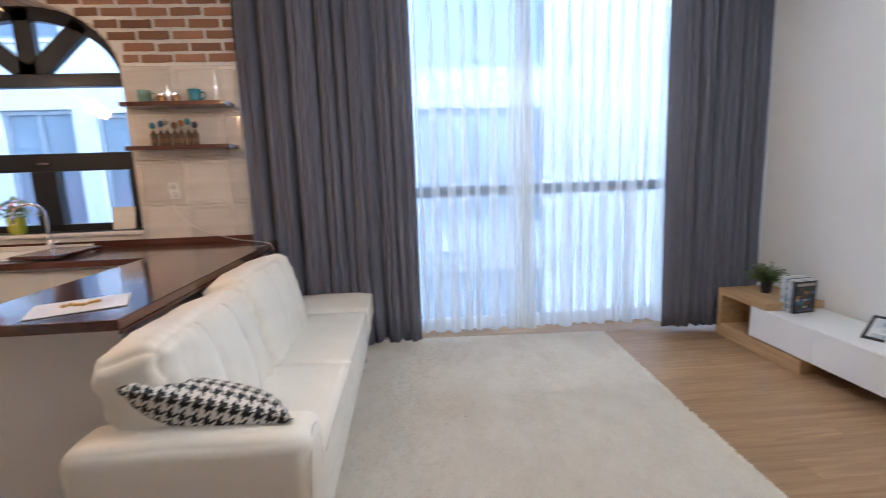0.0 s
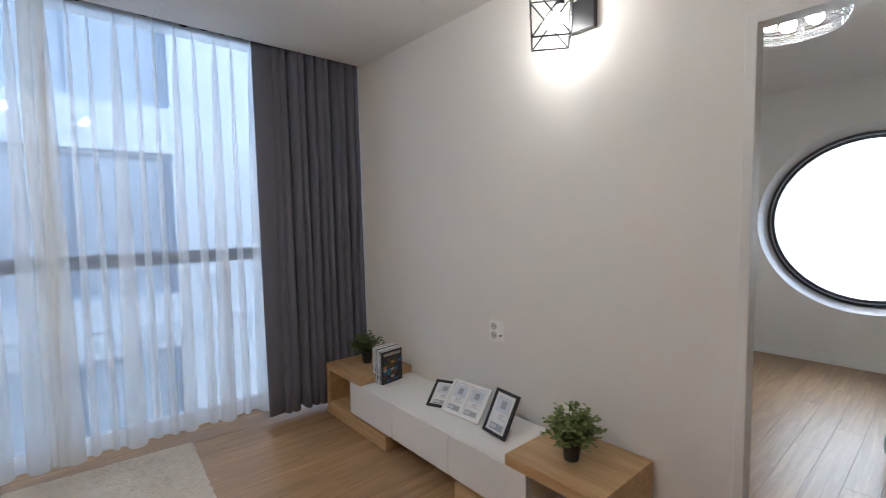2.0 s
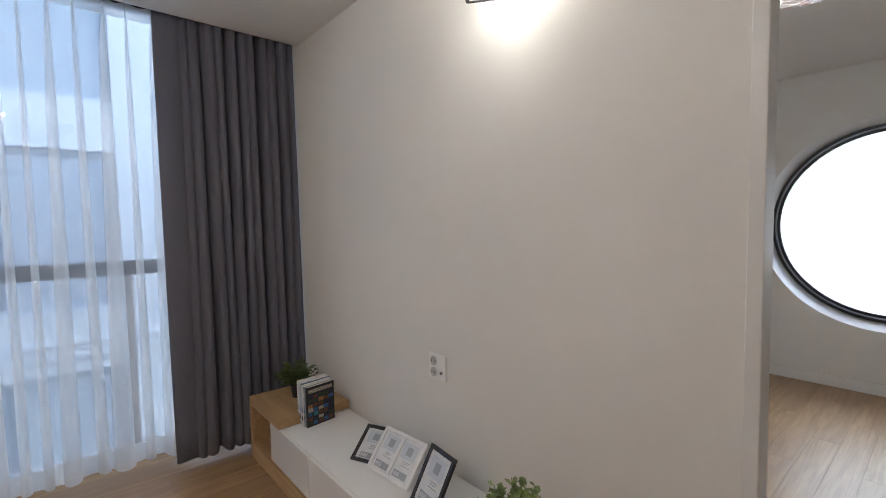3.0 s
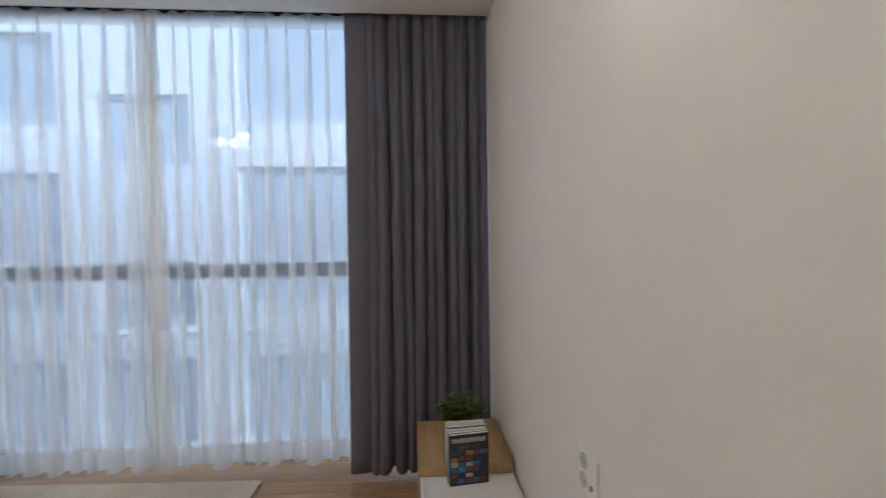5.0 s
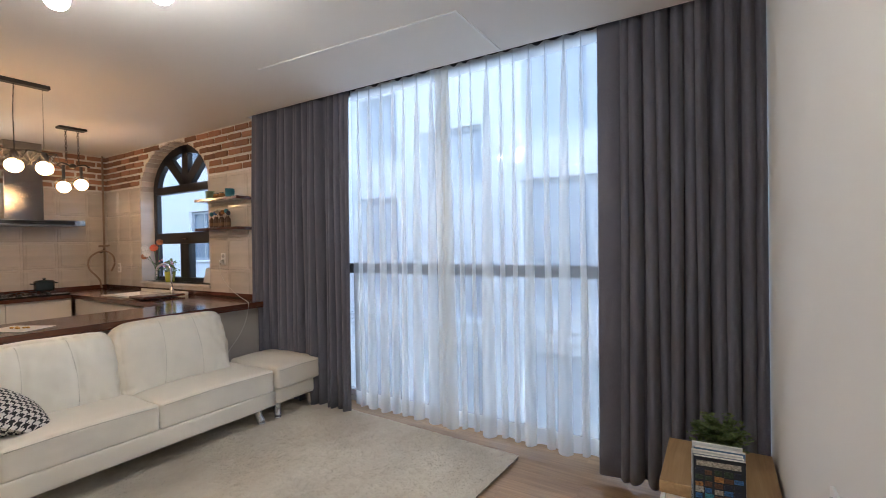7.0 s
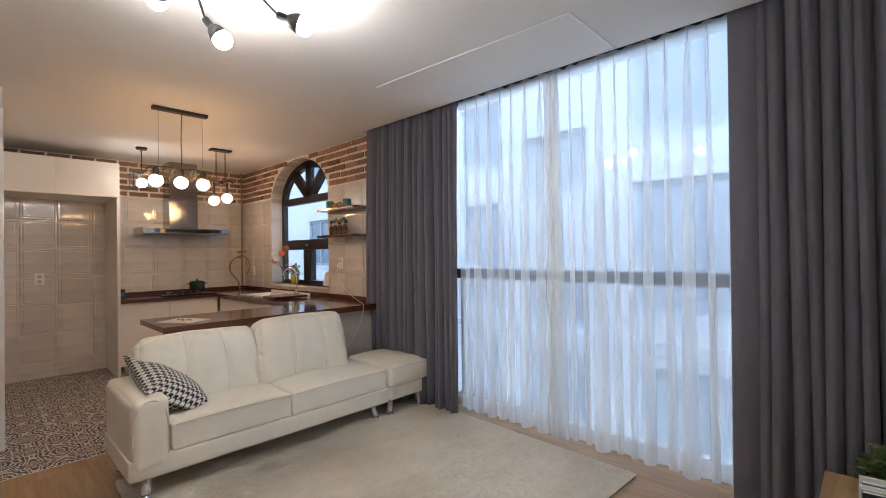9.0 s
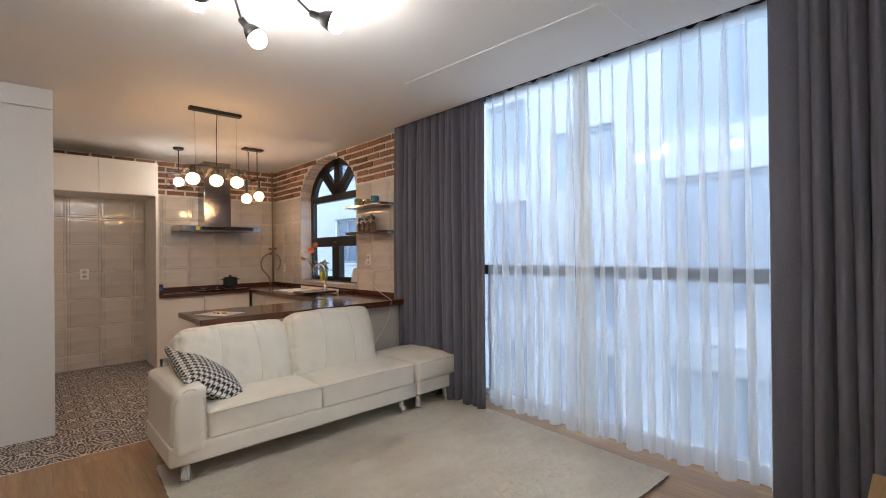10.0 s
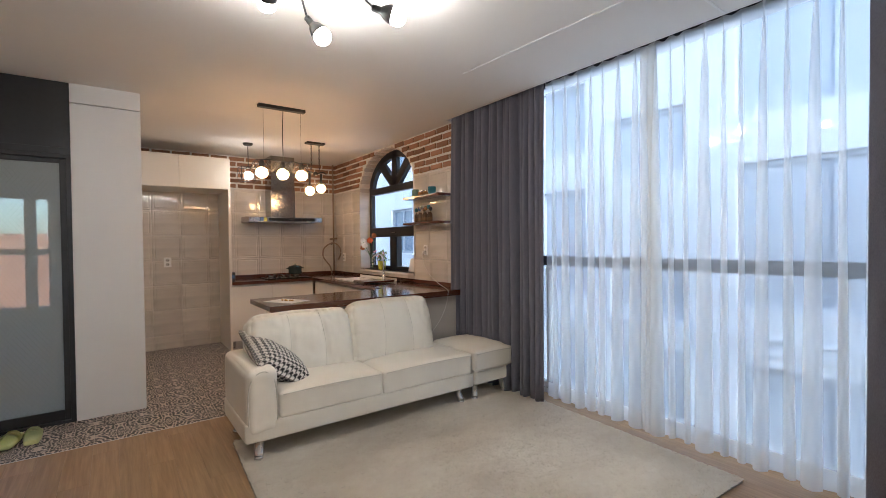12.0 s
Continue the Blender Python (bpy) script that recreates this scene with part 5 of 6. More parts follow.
part("peninsula_top", slab(-4.455, -3.825, -1.735, 0.178, M_WALNUT_Y), M_WALNUT_Y, top)
part("back_top", slab(XK, -6.495, -1.488, -0.43, M_WALNUT_Y), M_WALNUT_Y, top)
for x0, x1, y0, y1 in ((XK, -5.98, -0.428, 0.178), (-5.20, -4.457, -0.428, 0.178), (-5.98, -5.20, -0.428, -0.30), (-5.98, -5.20, 0.05, 0.178)):
    part("window_top", slab(x0, x1, y0, y1, M_WALNUT_X, bevel=0.0015), M_WALNUT_X, top)
part("upstand", slab(XK, XK + 0.018, -1.488, 0.16, M_WALNUT_Y, 0.04, 0.088, 0.002), M_WALNUT_Y, top, "narrow wooden upstand")
part("upstand", slab(XK, -4.0, 0.16, 0.178, M_WALNUT_X, 0.04, 0.088, 0.002), M_WALNUT_X, top, "narrow wooden upstand")
part("front_edge", slab(-3.829, -3.821, -1.735, 0.178, M_BLACK, -0.012, 0.0, 0.001), M_WALNUT_Y, top)

M_ENAMEL = mat("white_enamel", (0.83, 0.80, 0.75), 0.15)
sink = thing("sink", (-5.59, -0.125, ZT), "white inset kitchen sink in the dark worktop", "sink")
bm = B()
for x0, x1, y0, y1 in ((-0.42, 0.42, -0.205, -0.165), (-0.42, 0.42, 0.165, 0.205), (-0.42, -0.38, -0.165, 0.165), (0.38, 0.42, -0.165, 0.165)):
    box(bm, x0, x1, y0, y1, 0.001, 0.010, 0.003)
part("rim", bm, M_ENAMEL, sink)
bm = B()
box(bm, -0.385, 0.385, -0.172, 0.172, -0.17, -0.16)
for x0, x1, y0, y1 in ((-0.385, -0.377, -0.172, 0.172), (0.377, 0.385, -0.172, 0.172), (-0.377, 0.377, -0.172, -0.164), (-0.377, 0.377, 0.164, 0.172)):
    box(bm, x0, x1, y0, y1, -0.16, 0.002)
part("basin", bm, M_ENAMEL, sink)
part("drain", lathe(B(), [(0.035, -0.159), (0.03, -0.156), (0.0, -0.158)], 18), M_CHROME, sink)
strip = part("splash_strip", box(B(), -0.5, 0.5, -0.006, 0.006, 0.0, 0.035, 0.002), M_ENAMEL)
strip.location = (-5.62, 0.128, ZT + 0.001)
tagged(strip, "pale splash strip standing behind the sink", "splash strip")
board = part("chopping_board", box(B(), -0.15, 0.15, -0.20, 0.20, 0, 0.022, 0.006), M_WALNUT_Y)
board.location = (-5.14, -0.17, ZT + 0.0105)
tagged(board, "dark wooden chopping board lying over the sink edge", "board")

tap = thing("kitchen_tap", (-5.38, 0.095, ZT), "chrome gooseneck kitchen tap", "tap")
bm = B()
lathe(bm, [(0.03, 0), (0.03, 0.012), (0.021, 0.02), (0.021, 0.075), (0.014, 0.085), (0, 0.085)], 20)
part("base", bm, M_CHROME, tap, smooth=True)
pts = [(0, 0, 0.08), (0, 0, 0.24)]
for k in range(9):
    a = math.pi * k / 8
    pts.append((-0.075 + 0.075 * math.cos(a), -0.04 + 0.04 * math.cos(a), 0.25 + 0.085 * math.sin(a)))
pts += [(-0.15, -0.08, 0.20)]
part("spout", tube(B(), curve_points(pts, 3), 0.0115, 12), M_CHROME, tap, smooth=True)
bm = B()
tube(bm, [(0.02, -0.0, 0.05), (0.075, -0.02, 0.07)], 0.006, 8)
part("lever", bm, M_CHROME, tap, smooth=True)

# gas hob
hob = thing("gas_hob", (-6.79, -0.72, ZT), "black glass gas hob with cast pan supports", "hob")
part("glass_top", box(B(), -0.24, 0.24, -0.30, 0.30, 0.001, 0.016, 0.005), mat("black_glass", (0.012, 0.012, 0.013), 0.08), hob)
for bx, by, r in ((-0.06, -0.17, 0.045), (-0.06, 0.17, 0.045), (-0.06, 0.0, 0.032)):
    b = part("burner", lathe(B(), [(r, 0.016), (r, 0.026), (r * 0.75, 0.032), (0, 0.032)], 20, (bx, by, 0)), M_STEEL, hob)
    bm = B()
    for k in range(4):
        a = math.pi / 4 + k * math.pi / 2
        box_pts = [(bx + math.cos(a) * 0.03, by + math.sin(a) * 0.03, 0.044), (bx + math.cos(a) * 0.09, by + math.sin(a) * 0.09, 0.044), (bx + math.cos(a) * 0.095, by + math.sin(a) * 0.095, 0.016)]
        tube(bm, box_pts, 0.005, 6)
    part("pan_support", bm, M_BLACK, b)
for by in (-0.12, 0.0, 0.12):
    part("knob", lathe(B(), [(0.018, 0.016), (0.016, 0.038), (0, 0.038)], 14, (0.17, by, 0)), M_BLACK, hob)
M_POTBLUE = mat("dark_enamel_pot", (0.02, 0.035, 0.04), 0.25)
pot = thing("cooking_pot", (-6.86, -0.56, ZT + 0.049), "dark enamelled cooking pot with lid on the hob", "pot")
part("body", lathe(B(), [(0, 0), (0.085, 0), (0.092, 0.01), (0.092, 0.088), (0.096, 0.09), (0.096, 0.094), (0, 0.094)], 26), M_POTBLUE, pot, smooth=False)
part("lid", lathe(B(), [(0.095, 0.095), (0.08, 0.112), (0.03, 0.120), (0.0, 0.121)], 26), M_POTBLUE, pot, smooth=True)
part("lid_knob", lathe(B(), [(0.008, 0.12), (0.018, 0.135), (0.016, 0.143), (0, 0.145)], 14), M_STEEL, pot, smooth=True)
for s in (-1, 1):
    part("handle", tube(B(), curve_points([(0.0, 0.09 * s, 0.078), (0.02, 0.118 * s, 0.08), (-0.02, 0.118 * s, 0.08), (-0.0, 0.09 * s, 0.078)], 4), 0.006, 8), M_POTBLUE, pot)
jar = thing("utensil_box", (-6.82, -1.42, ZT), "small black box standing on the worktop", "box")
part("body", box(B(), -0.05, 0.05, -0.035, 0.035, 0, 0.11, 0.004), M_BLACK, jar)
part("label_patch", box(B(), 0.0502, 0.0512, -0.022, 0.022, 0.03, 0.075), M_PATCH[0], jar)

# cooker hood
hood = thing("cooker_hood", (XK, -0.725, 1.66), "stainless steel cooker hood with black control strip", "hood")
bm = B()
vs = [bm.verts.new(p) for p in ((0.0, -0.50, 0.0), (0.47, -0.50, 0.0), (0.47, -0.50, 0.062), (0.30, -0.50, 0.075), (0, -0.50, 0.075), (0.0, 0.50, 0.0), (0.47, 0.50, 0.0), (0.47, 0.50, 0.062), (0.30, 0.50, 0.075), (0, 0.50, 0.075))]
bm.faces.new(vs[0:5])
bm.faces.new(vs[5:10][::-1])
for k in range(5):
    j = (k + 1) % 5
    bm.faces.new((vs[j], vs[k], vs[k + 5], vs[j + 5]))
part("canopy", bm, M_STEEL, hood)
part("chimney", box(B(), 0.0, 0.30, -0.165, 0.165, 0.075, H - 1.66 - 0.002, 0.002), M_FLUE, hood)
part("chimney_sleeve", box(B(), 0.0, 0.303, -0.168, 0.168, 0.075, 0.46, 0.002), M_FLUE, hood)
part("control_strip", box(B(), 0.468, 0.474, -0.25, 0.40, 0.012, 0.052, 0.002), mat("black_gloss", (0.01, 0.01, 0.011), 0.1), hood)
for k in range(5):
    part("button", box(B(), 0.474, 0.477, 0.02 + k * 0.022, 0.032 + k * 0.022, 0.028, 0.034), M_STEEL, hood)
part("sticker", box(B(), 0.470, 0.4715, -0.37, -0.315, 0.008, 0.056), M_PATCH[0], hood, "blue and yellow sticker")
part("sticker", box(B(), 0.470, 0.4715, -0.314, -0.27, 0.008, 0.056), mat("print_yellow", (0.6, 0.5, 0.08), 0.4), hood, "blue and yellow sticker")
part("filter", box(B(), 0.05, 0.44, -0.42, 0.42, -0.004, 0.0), mat("grease_filter", (0.35, 0.34, 0.33), 0.4, 0.9, bump=0.5, bump_scale=300), hood)

# fridge niche cabinet
fr = thing("fridge_cabinet", (-6.78, -2.05, 0), "white tall cabinet surround with an empty fridge niche", "cabinet")
part("top_box", box(B(), -0.335, 0.31, -0.57, 0.56, 2.045, 2.435), M_CABINET, fr)
for a, b in ((-0.57, 0.0), (0.0, 0.56)):
    part("top_door", box(B(), 0.311, 0.33, a + 0.001, b - 0.001, 2.047, 2.433, 0.002), M_CABINET, fr)
part("side_panel", box(B(), -0.335, 0.33, 0.531, 0.56, 0.0, 2.043, 0.002), M_CABINET, fr)
part("side_panel", box(B(), -0.335, 0.33, -0.57, -0.541, 0.0, 2.043, 0.002), M_CABINET, fr)
socket((XK + 0.002, -2.13, 1.13), 90, 0.085, 0.125, "white double wall socket in the fridge niche")

# gas pipe and hose in the corner
M_PIPE = mat("beige_pipe", (0.34, 0.25, 0.18), 0.45, 0.2, vary=0.1, scale=20)
gp = thing("gas_pipe", (-7.05, 0.10, ZT), "beige gas pipe with valve and hose in the corner", "pipe")
part("pipe", tube(B(), [(0, 0.02, 0.05), (0, 0.02, H - ZT - 0.01)], 0.012, 12), M_PIPE, gp, smooth=True)
part("valve", tube(B(), [(0.02, -0.05, 0.55), (0.02, 0.07, 0.56)], 0.014, 10), M_PIPE, gp, smooth=True)
part("valve_body", tube(B(), [(0.0, 0.02, 0.50), (0.01, -0.03, 0.47)], 0.016, 10), M_STEEL, gp, smooth=True)
part("hose", tube(B(), curve_points([(0.03, -0.03, 0.012), (0.03, -0.06, 0.13), (0.05, -0.17, 0.27), (0.06, -0.16, 0.41), (0.07, -0.03, 0.49), (0.16, 0.04, 0.44), (0.20, 0.05, 0.33), (0.11, 0.05, 0.23)], 6), 0.011, 8), M_PIPE, gp, smooth=True)
socket((-6.78, YN + 0.001, 1.14), 0, 0.075, 0.12, "white wall socket beside the window")

# wall shelves with mugs and bottles
for z, lab in ((1.835, "dark wooden wall shelf carrying mugs"), (1.545, "dark wooden wall shelf carrying small bottles")):
    s = part("wall_shelf", box(B(), -0.345, 0.345, -0.18, 0.0, 0, 0.028, 0.003), M_WALNUT_X)
    s.location = (-4.385, YN, z)
    tagged(s, lab, "shelf", "wall shelves")


def mug(x, y, z, color, label):
    m = thing("mug", (x, y, z), label, "mug", "mugs on the shelf")
    mm = mat("glaze_" + label.split()[0], color, 0.2)
    part("cup", lathe(B(), [(0, 0), (0.034, 0), (0.040, 0.02), (0.043, 0.085), (0.040, 0.085), (0.036, 0.02), (0, 0.012)], 22), mm, m, smooth=True)
    part("handle", tube(B(), curve_points([(0.04, 0, 0.07), (0.068, 0, 0.062), (0.066, 0, 0.03), (0.038, 0, 0.02)], 5), 0.005, 8), mm, m, smooth=True)


mug(-4.60, 0.09, 1.863, (0.20, 0.30, 0.22), "green glazed mug on the upper shelf")
mug(-4.27, 0.09, 1.863, (0.04, 0.20, 0.27), "teal glazed mug on the upper shelf")
M_AMBER = mat("amber_glass", (0.45, 0.22, 0.07), 0.12, vary=0.3, scale=60)
for x in (-4.49, -4.40):
    g = thing("glass_jar", (x, 0.09, 1.863), "small amber glass jar on the upper shelf", "jar", "jars on the shelf")
    part("jar", lathe(B(), [(0, 0), (0.028, 0), (0.032, 0.02), (0.028, 0.045), (0.022, 0.05), (0, 0.05)], 16), M_AMBER, g, smooth=True)
    part("lid", lathe(B(), [(0.023, 0.05), (0.023, 0.06), (0, 0.062)], 16), M_STEEL, g)
M_BOTTLE = mat("brown_bottle", (0.10, 0.055, 0.03), 0.3, vary=0.3, scale=40)
M_BAND = mat("tan_label", (0.22, 0.13, 0.07), 0.6, vary=0.3, scale=80)
tops = [M_PATCH[3], M_PATCH[0], M_PATCH[5], M_PATCH[4], M_PATCH[1], M_PATCH[3], M_PATCH[2]]
for k in range(7):
    x = -4.575 + k * 0.047
    b = thing("spice_bottle", (x, 0.085 + 0.01 * (k % 2), 1.573), "small brown bottle with a coloured stopper on the shelf", "bottle", "bottles on the shelf")
    part("bottle", lathe(B(), [(0, 0), (0.019, 0), (0.020, 0.004), (0.021, 0.082), (0.010, 0.098), (0.008, 0.108), (0, 0.108)], 12), M_BOTTLE, b)
    part("band", lathe(B(), [(0.0204, 0.02), (0.0206, 0.022), (0.0206, 0.055), (0.0204, 0.057)], 12), M_BAND, b)
    part("stopper", ball(B(), (0.004 * math.sin(k * 2.1), 0, 0.140 + 0.012 * (k % 3)), 0.020, 12, 1.2), tops[k], b, smooth=True)
    part("stem", tube(B(), [(0, 0, 0.105), (0.003, 0, 0.125)], 0.003, 6), M_PIPE, b)

sk = socket((-4.53, YN + 0.001, 1.262), 0, 0.075, 0.12, "white wall socket with a plugged-in cable")
pl = part("plug", tube(B(), [(0, -0.012, -0.025), (0, -0.045, -0.027)], 0.017, 12), M_PLASTIC, sk, smooth=True)
cab = part("power_cable", tube(B(), curve_points([(-4.53, 0.13, 1.23), (-4.50, 0.13, 1.10), (-4.36, 0.12, 0.98), (-4.10, 0.06, 0.905), (-3.86, -0.03, 0.882), (-3.80, -0.06, 0.85), (-3.79, -0.10, 0.72), (-3.80, -0.16, 0.60), (-3.81, -0.24, 0.50), (-3.82, -0.30, 0.40)], 6), 0.0022, 6), M_CABLE, smooth=True)
tagged(cab, "thin white power cable hanging from the socket", "cable")

# things on the window sill
vase = thing("flower_vase", (-5.98, 0.245, SILL), "clear glass vase with white and orange flowers on the sill", "vase")
part("vase", lathe(B(), [(0, 0), (0.035, 0), (0.036, 0.01), (0.030, 0.12), (0.034, 0.22), (0.031, 0.22), (0.027, 0.12), (0.032, 0.012), (0, 0.01)], 20), M_CLEAR, vase, smooth=True)
M_STEM = mat("flower_stem", (0.10, 0.20, 0.06), 0.6)
cols = {"white": mat("white_petal", (0.75, 0.73, 0.70), 0.6), "orange": mat("orange_petal", (0.75, 0.16, 0.06), 0.6), "rust": mat("rust_petal", (0.35, 0.12, 0.04), 0.6)}
rng = random.Random(2)
for (fx, fy, fz), col, r in (((-0.17, -0.06, 0.40), "white", 0.044), ((-0.05, -0.09, 0.33), "white", 0.046), ((-0.13, -0.08, 0.30), "rust", 0.043), ((0.05, -0.06, 0.40), "orange", 0.050), ((0.02, 0.02, 0.47), "rust", 0.043), ((-0.02, -0.03, 0.42), "white", 0.026)):
    part("flower_stem", tube(B(), curve_points([(0, 0, 0.02), (fx * 0.3, fy * 0.3, 0.2), (fx, fy, fz)], 5), 0.0025, 5), M_STEM, vase)
    bm = B()
    c = Vector((fx, fy, fz))
    nrm = Vector((0.80, -0.52, 0.25)).normalized()
    q = nrm.to_track_quat('Z', 'Y')
    for ringk, (cnt, rr, lift) in enumerate(((11, 1.0, 0.1), (8, 0.65, 0.3))):
        for k in range(cnt):
            a = 2 * math.pi * k / cnt + ringk * 0.3
            o, t = Vector((math.cos(a), math.sin(a), lift)), Vector((-math.sin(a), math.cos(a), 0))
            w = r * 0.24
            vs = [bm.verts.new(c + q @ v) for v in (o * r * 0.15, o * r * rr * 0.65 + t * w, o * r * rr, o * r * rr * 0.65 - t * w)]
            bm.faces.new(vs)
    ball(bm, c + nrm * r * 0.12, r * 0.22, 8)
    part("flower", bm, cols[col], vase)
gpot = thing("potted_plant", (-5.70, 0.245, SILL), "green plant in a lime yellow pot on the window sill", "plant")
part("pot", lathe(B(), [(0, 0), (0.045, 0), (0.06, 0.12), (0.055, 0.12), (0.05, 0.105), (0, 0.105)], 22), mat("lime_pot", (0.50, 0.50, 0.05), 0.4), gpot)
lf = B()
for i in range(150):
    a, e = rng.uniform(0, 6.28), rng.uniform(0.0, 1.5)
    d = Vector((math.cos(a) * math.cos(e), math.sin(a) * math.cos(e) * 0.6, math.sin(e)))
    c = Vector((0, 0, 0.115)) + d * rng.uniform(0.04, 0.14)
    o = Vector((rng.uniform(-1, 1), rng.uniform(-1, 1), rng.uniform(-0.2, 1))).normalized()
    t = o.orthogonal().normalized()
    vs = [lf.verts.new(c + v) for v in (Vector((0, 0, 0)), o * 0.018 + t * 0.009, o * 0.036, o * 0.018 - t * 0.009)]
    lf.faces.new(vs)
part("foliage", lf, M_LEAF, gpot)
bm = B()
for i in range(14):
    a = rng.uniform(0, 6.28)
    ball(bm, (math.cos(a) * rng.uniform(0.02, 0.12), -0.04 + math.sin(a) * 0.06, 0.17 + rng.uniform(0, 0.09)), 0.011, 8)
part("blossom", bm, mat("pink_blossom", (0.55, 0.18, 0.16), 0.6), gpot)
card = part("card_stand", box(B(), -0.075, 0.075, -0.006, 0.006, 0, 0.17, 0.002), M_PAPER)
card.matrix_world = pose(-4.97, 0.27, SILL + 0.001, -14, 0, 8)
tagged(card, "blank white card leaning on the window", "card")

mat_p = thing("placemat", (-4.08, -1.53, ZT + 0.001), "white printed sheet with a gold ornament on the worktop", "sheet", rz=28)
part("sheet", box(B(), -0.15, 0.15, -0.11, 0.11, 0, 0.004, 0.001), M_COVER[1], mat_p)
bm = B()
for k in range(6):
    ball(bm, (-0.05 + 0.02 * k, 0.015 * math.sin(k * 1.7), 0.009), 0.011, 8, 0.6)
part("ornament", bm, mat("gold_print", (0.55, 0.33, 0.07), 0.35, 0.4), mat_p, "small gold ornament")


# pendant lamps
def star_cage(parent, c, w, h):
    """An angular wire cage about a hanging bulb."""
    c = Vector(c)
    tp = [c + Vector((a * w * 0.55, b * w * 0.55, h * 0.5)) for a, b in ((-1, -1), (1, -1), (1, 1), (-1, 1))]
    md = [c + Vector((a * w, b * w, -0.05 * h)) for a, b in ((0, -1), (1, 0), (0, 1), (-1, 0))]
    for k in range(4):
        for p, q in ((tp[k], tp[(k + 1) % 4]), (tp[k], md[k]), (tp[k], md[(k - 1) % 4]), (md[k], c + Vector((0, 0, h * 0.5)))):
            part("cage_bar", tube(B(), [p, q], 0.0027, 6), M_BLACK, parent)


bar = thing("pendant_lamp", (-4.48, -1.425, H), "black bar pendant with three caged warm bulbs", "lamp", "kitchen pendants")
part("ceiling_bar", box(B(), -0.03, 0.03, -0.21, 0.21, -0.028, 0.0, 0.003), M_BLACK, bar)
for y in (-0.165, 0.17):
    part("wire", tube(B(), [(0, y, -0.028), (0, y, -0.50)], 0.0012, 5), M_BLACK, bar)
part("cord", tube(B(), curve_points([(0, 0.01, -0.028), (0.01, 0.0, -0.2), (-0.008, 0.005, -0.35), (0, 0.005, -0.52)], 6), 0.0035, 6), M_BLACK, bar)
part("cross_bar", tube(B(), curve_points([(0, -0.20, -0.50), (0, -0.1, -0.49), (0, 0.0, -0.505), (0, 0.1, -0.49), (0, 0.20, -0.515)], 5), 0.005, 8), M_BLACK, bar)
for y in (-0.185, 0.0, 0.172):
    ho = part("bulb_holder", lathe(B(), [(0, -0.50), (0.016, -0.50), (0.024, -0.52), (0.024, -0.565), (0, -0.565)], 16, (0, y, 0)), M_BLACK, bar)
    part("bulb", ball(B(), (0, y, -0.612), 0.052, 24, 0.96), M_BULB_KITCHEN, ho, "lit warm globe bulb", True)
    star_cage(ho, (0, y, -0.59), 0.10, 0.17)

sm = thing("pendant_lamp", (-6.20, -1.33, H), "small black caged pendant with one white bulb", "lamp", "kitchen pendants")
part("ceiling_rose", lathe(B(), [(0, -0.03), (0.05, -0.025), (0.06, 0)], 20), M_BLACK, sm)
part("rod", tube(B(), [(0, 0, -0.02), (0, 0, -0.30)], 0.005, 8), M_BLACK, sm)
bm = B()
co = [(a * 0.10, b * 0.10, z) for z in (-0.30, -0.46) for a, b in ((-1, -1), (1, -1), (1, 1), (-1, 1))]
for ea, eb in ((0, 1), (1, 2), (2, 3), (3, 0), (4, 5), (5, 6), (6, 7), (7, 4), (0, 4), (1, 5), (2, 6), (3, 7), (0, 2), (1, 3), (0, 5), (2, 7)):
    part("cage_bar", tube(B(), [co[ea], co[eb]], 0.0035, 6), M_BLACK, sm)
part("bulb", ball(B(), (0, 0, -0.40), 0.052), M_BULB_COOL, sm, "lit white globe bulb", True)

ch = thing("pendant_lamp", (-5.72, -0.655, H), "black chain pendant with two warm globe bulbs", "lamp", "kitchen pendants")
part("ceiling_plate", box(B(), -0.05, 0.05, -0.115, 0.115, -0.022, 0, 0.004), M_BLACK, ch)
for y in (-0.05, 0.05):
    bm = B()
    for k in range(13):
        z = -0.035 - k * 0.026
        pts = [(0.009 * math.cos(a) if k % 2 else 0, y + (0 if k % 2 else 0.009 * math.cos(a)), z + 0.016 * math.sin(a)) for a in [2 * math.pi * i / 10 for i in range(11)]]
        tube(bm, pts, 0.0026, 5)
    part("chain", bm, M_BLACK, ch)
part("cross_bar", tube(B(), curve_points([(0, -0.13, -0.40), (0, -0.09, -0.36), (0, 0, -0.385), (0, 0.09, -0.36), (0, 0.14, -0.38)], 5), 0.007, 8), M_BLACK, ch, smooth=True)
part("hub", ball(B(), (0, 0, -0.385), 0.028, 14), M_BLACK, ch, smooth=True)
for y, z in ((-0.076, -0.60), (0.068, -0.563)):
    ho = part("bulb_holder", tube(B(), [(0, y, -0.38), (0, y, z + 0.055)], 0.013, 10), M_BLACK, ch)
    part("bulb", ball(B(), (0, y, z), 0.055), M_BULB_KITCHEN, ho, "lit warm globe bulb", True)
    for k in range(4):
        a = math.pi * k / 4
        hoop = [(0.075 * math.cos(t) * math.cos(a), y + 0.075 * math.cos(t) * math.sin(a), z + 0.02 + 0.07 * math.sin(t)) for t in [math.pi * (-0.35 + 1.7 * i / 14) for i in range(15)]]
        part("cage_hoop", tube(B(), hoop, 0.0022, 5), M_BLACK, ho)

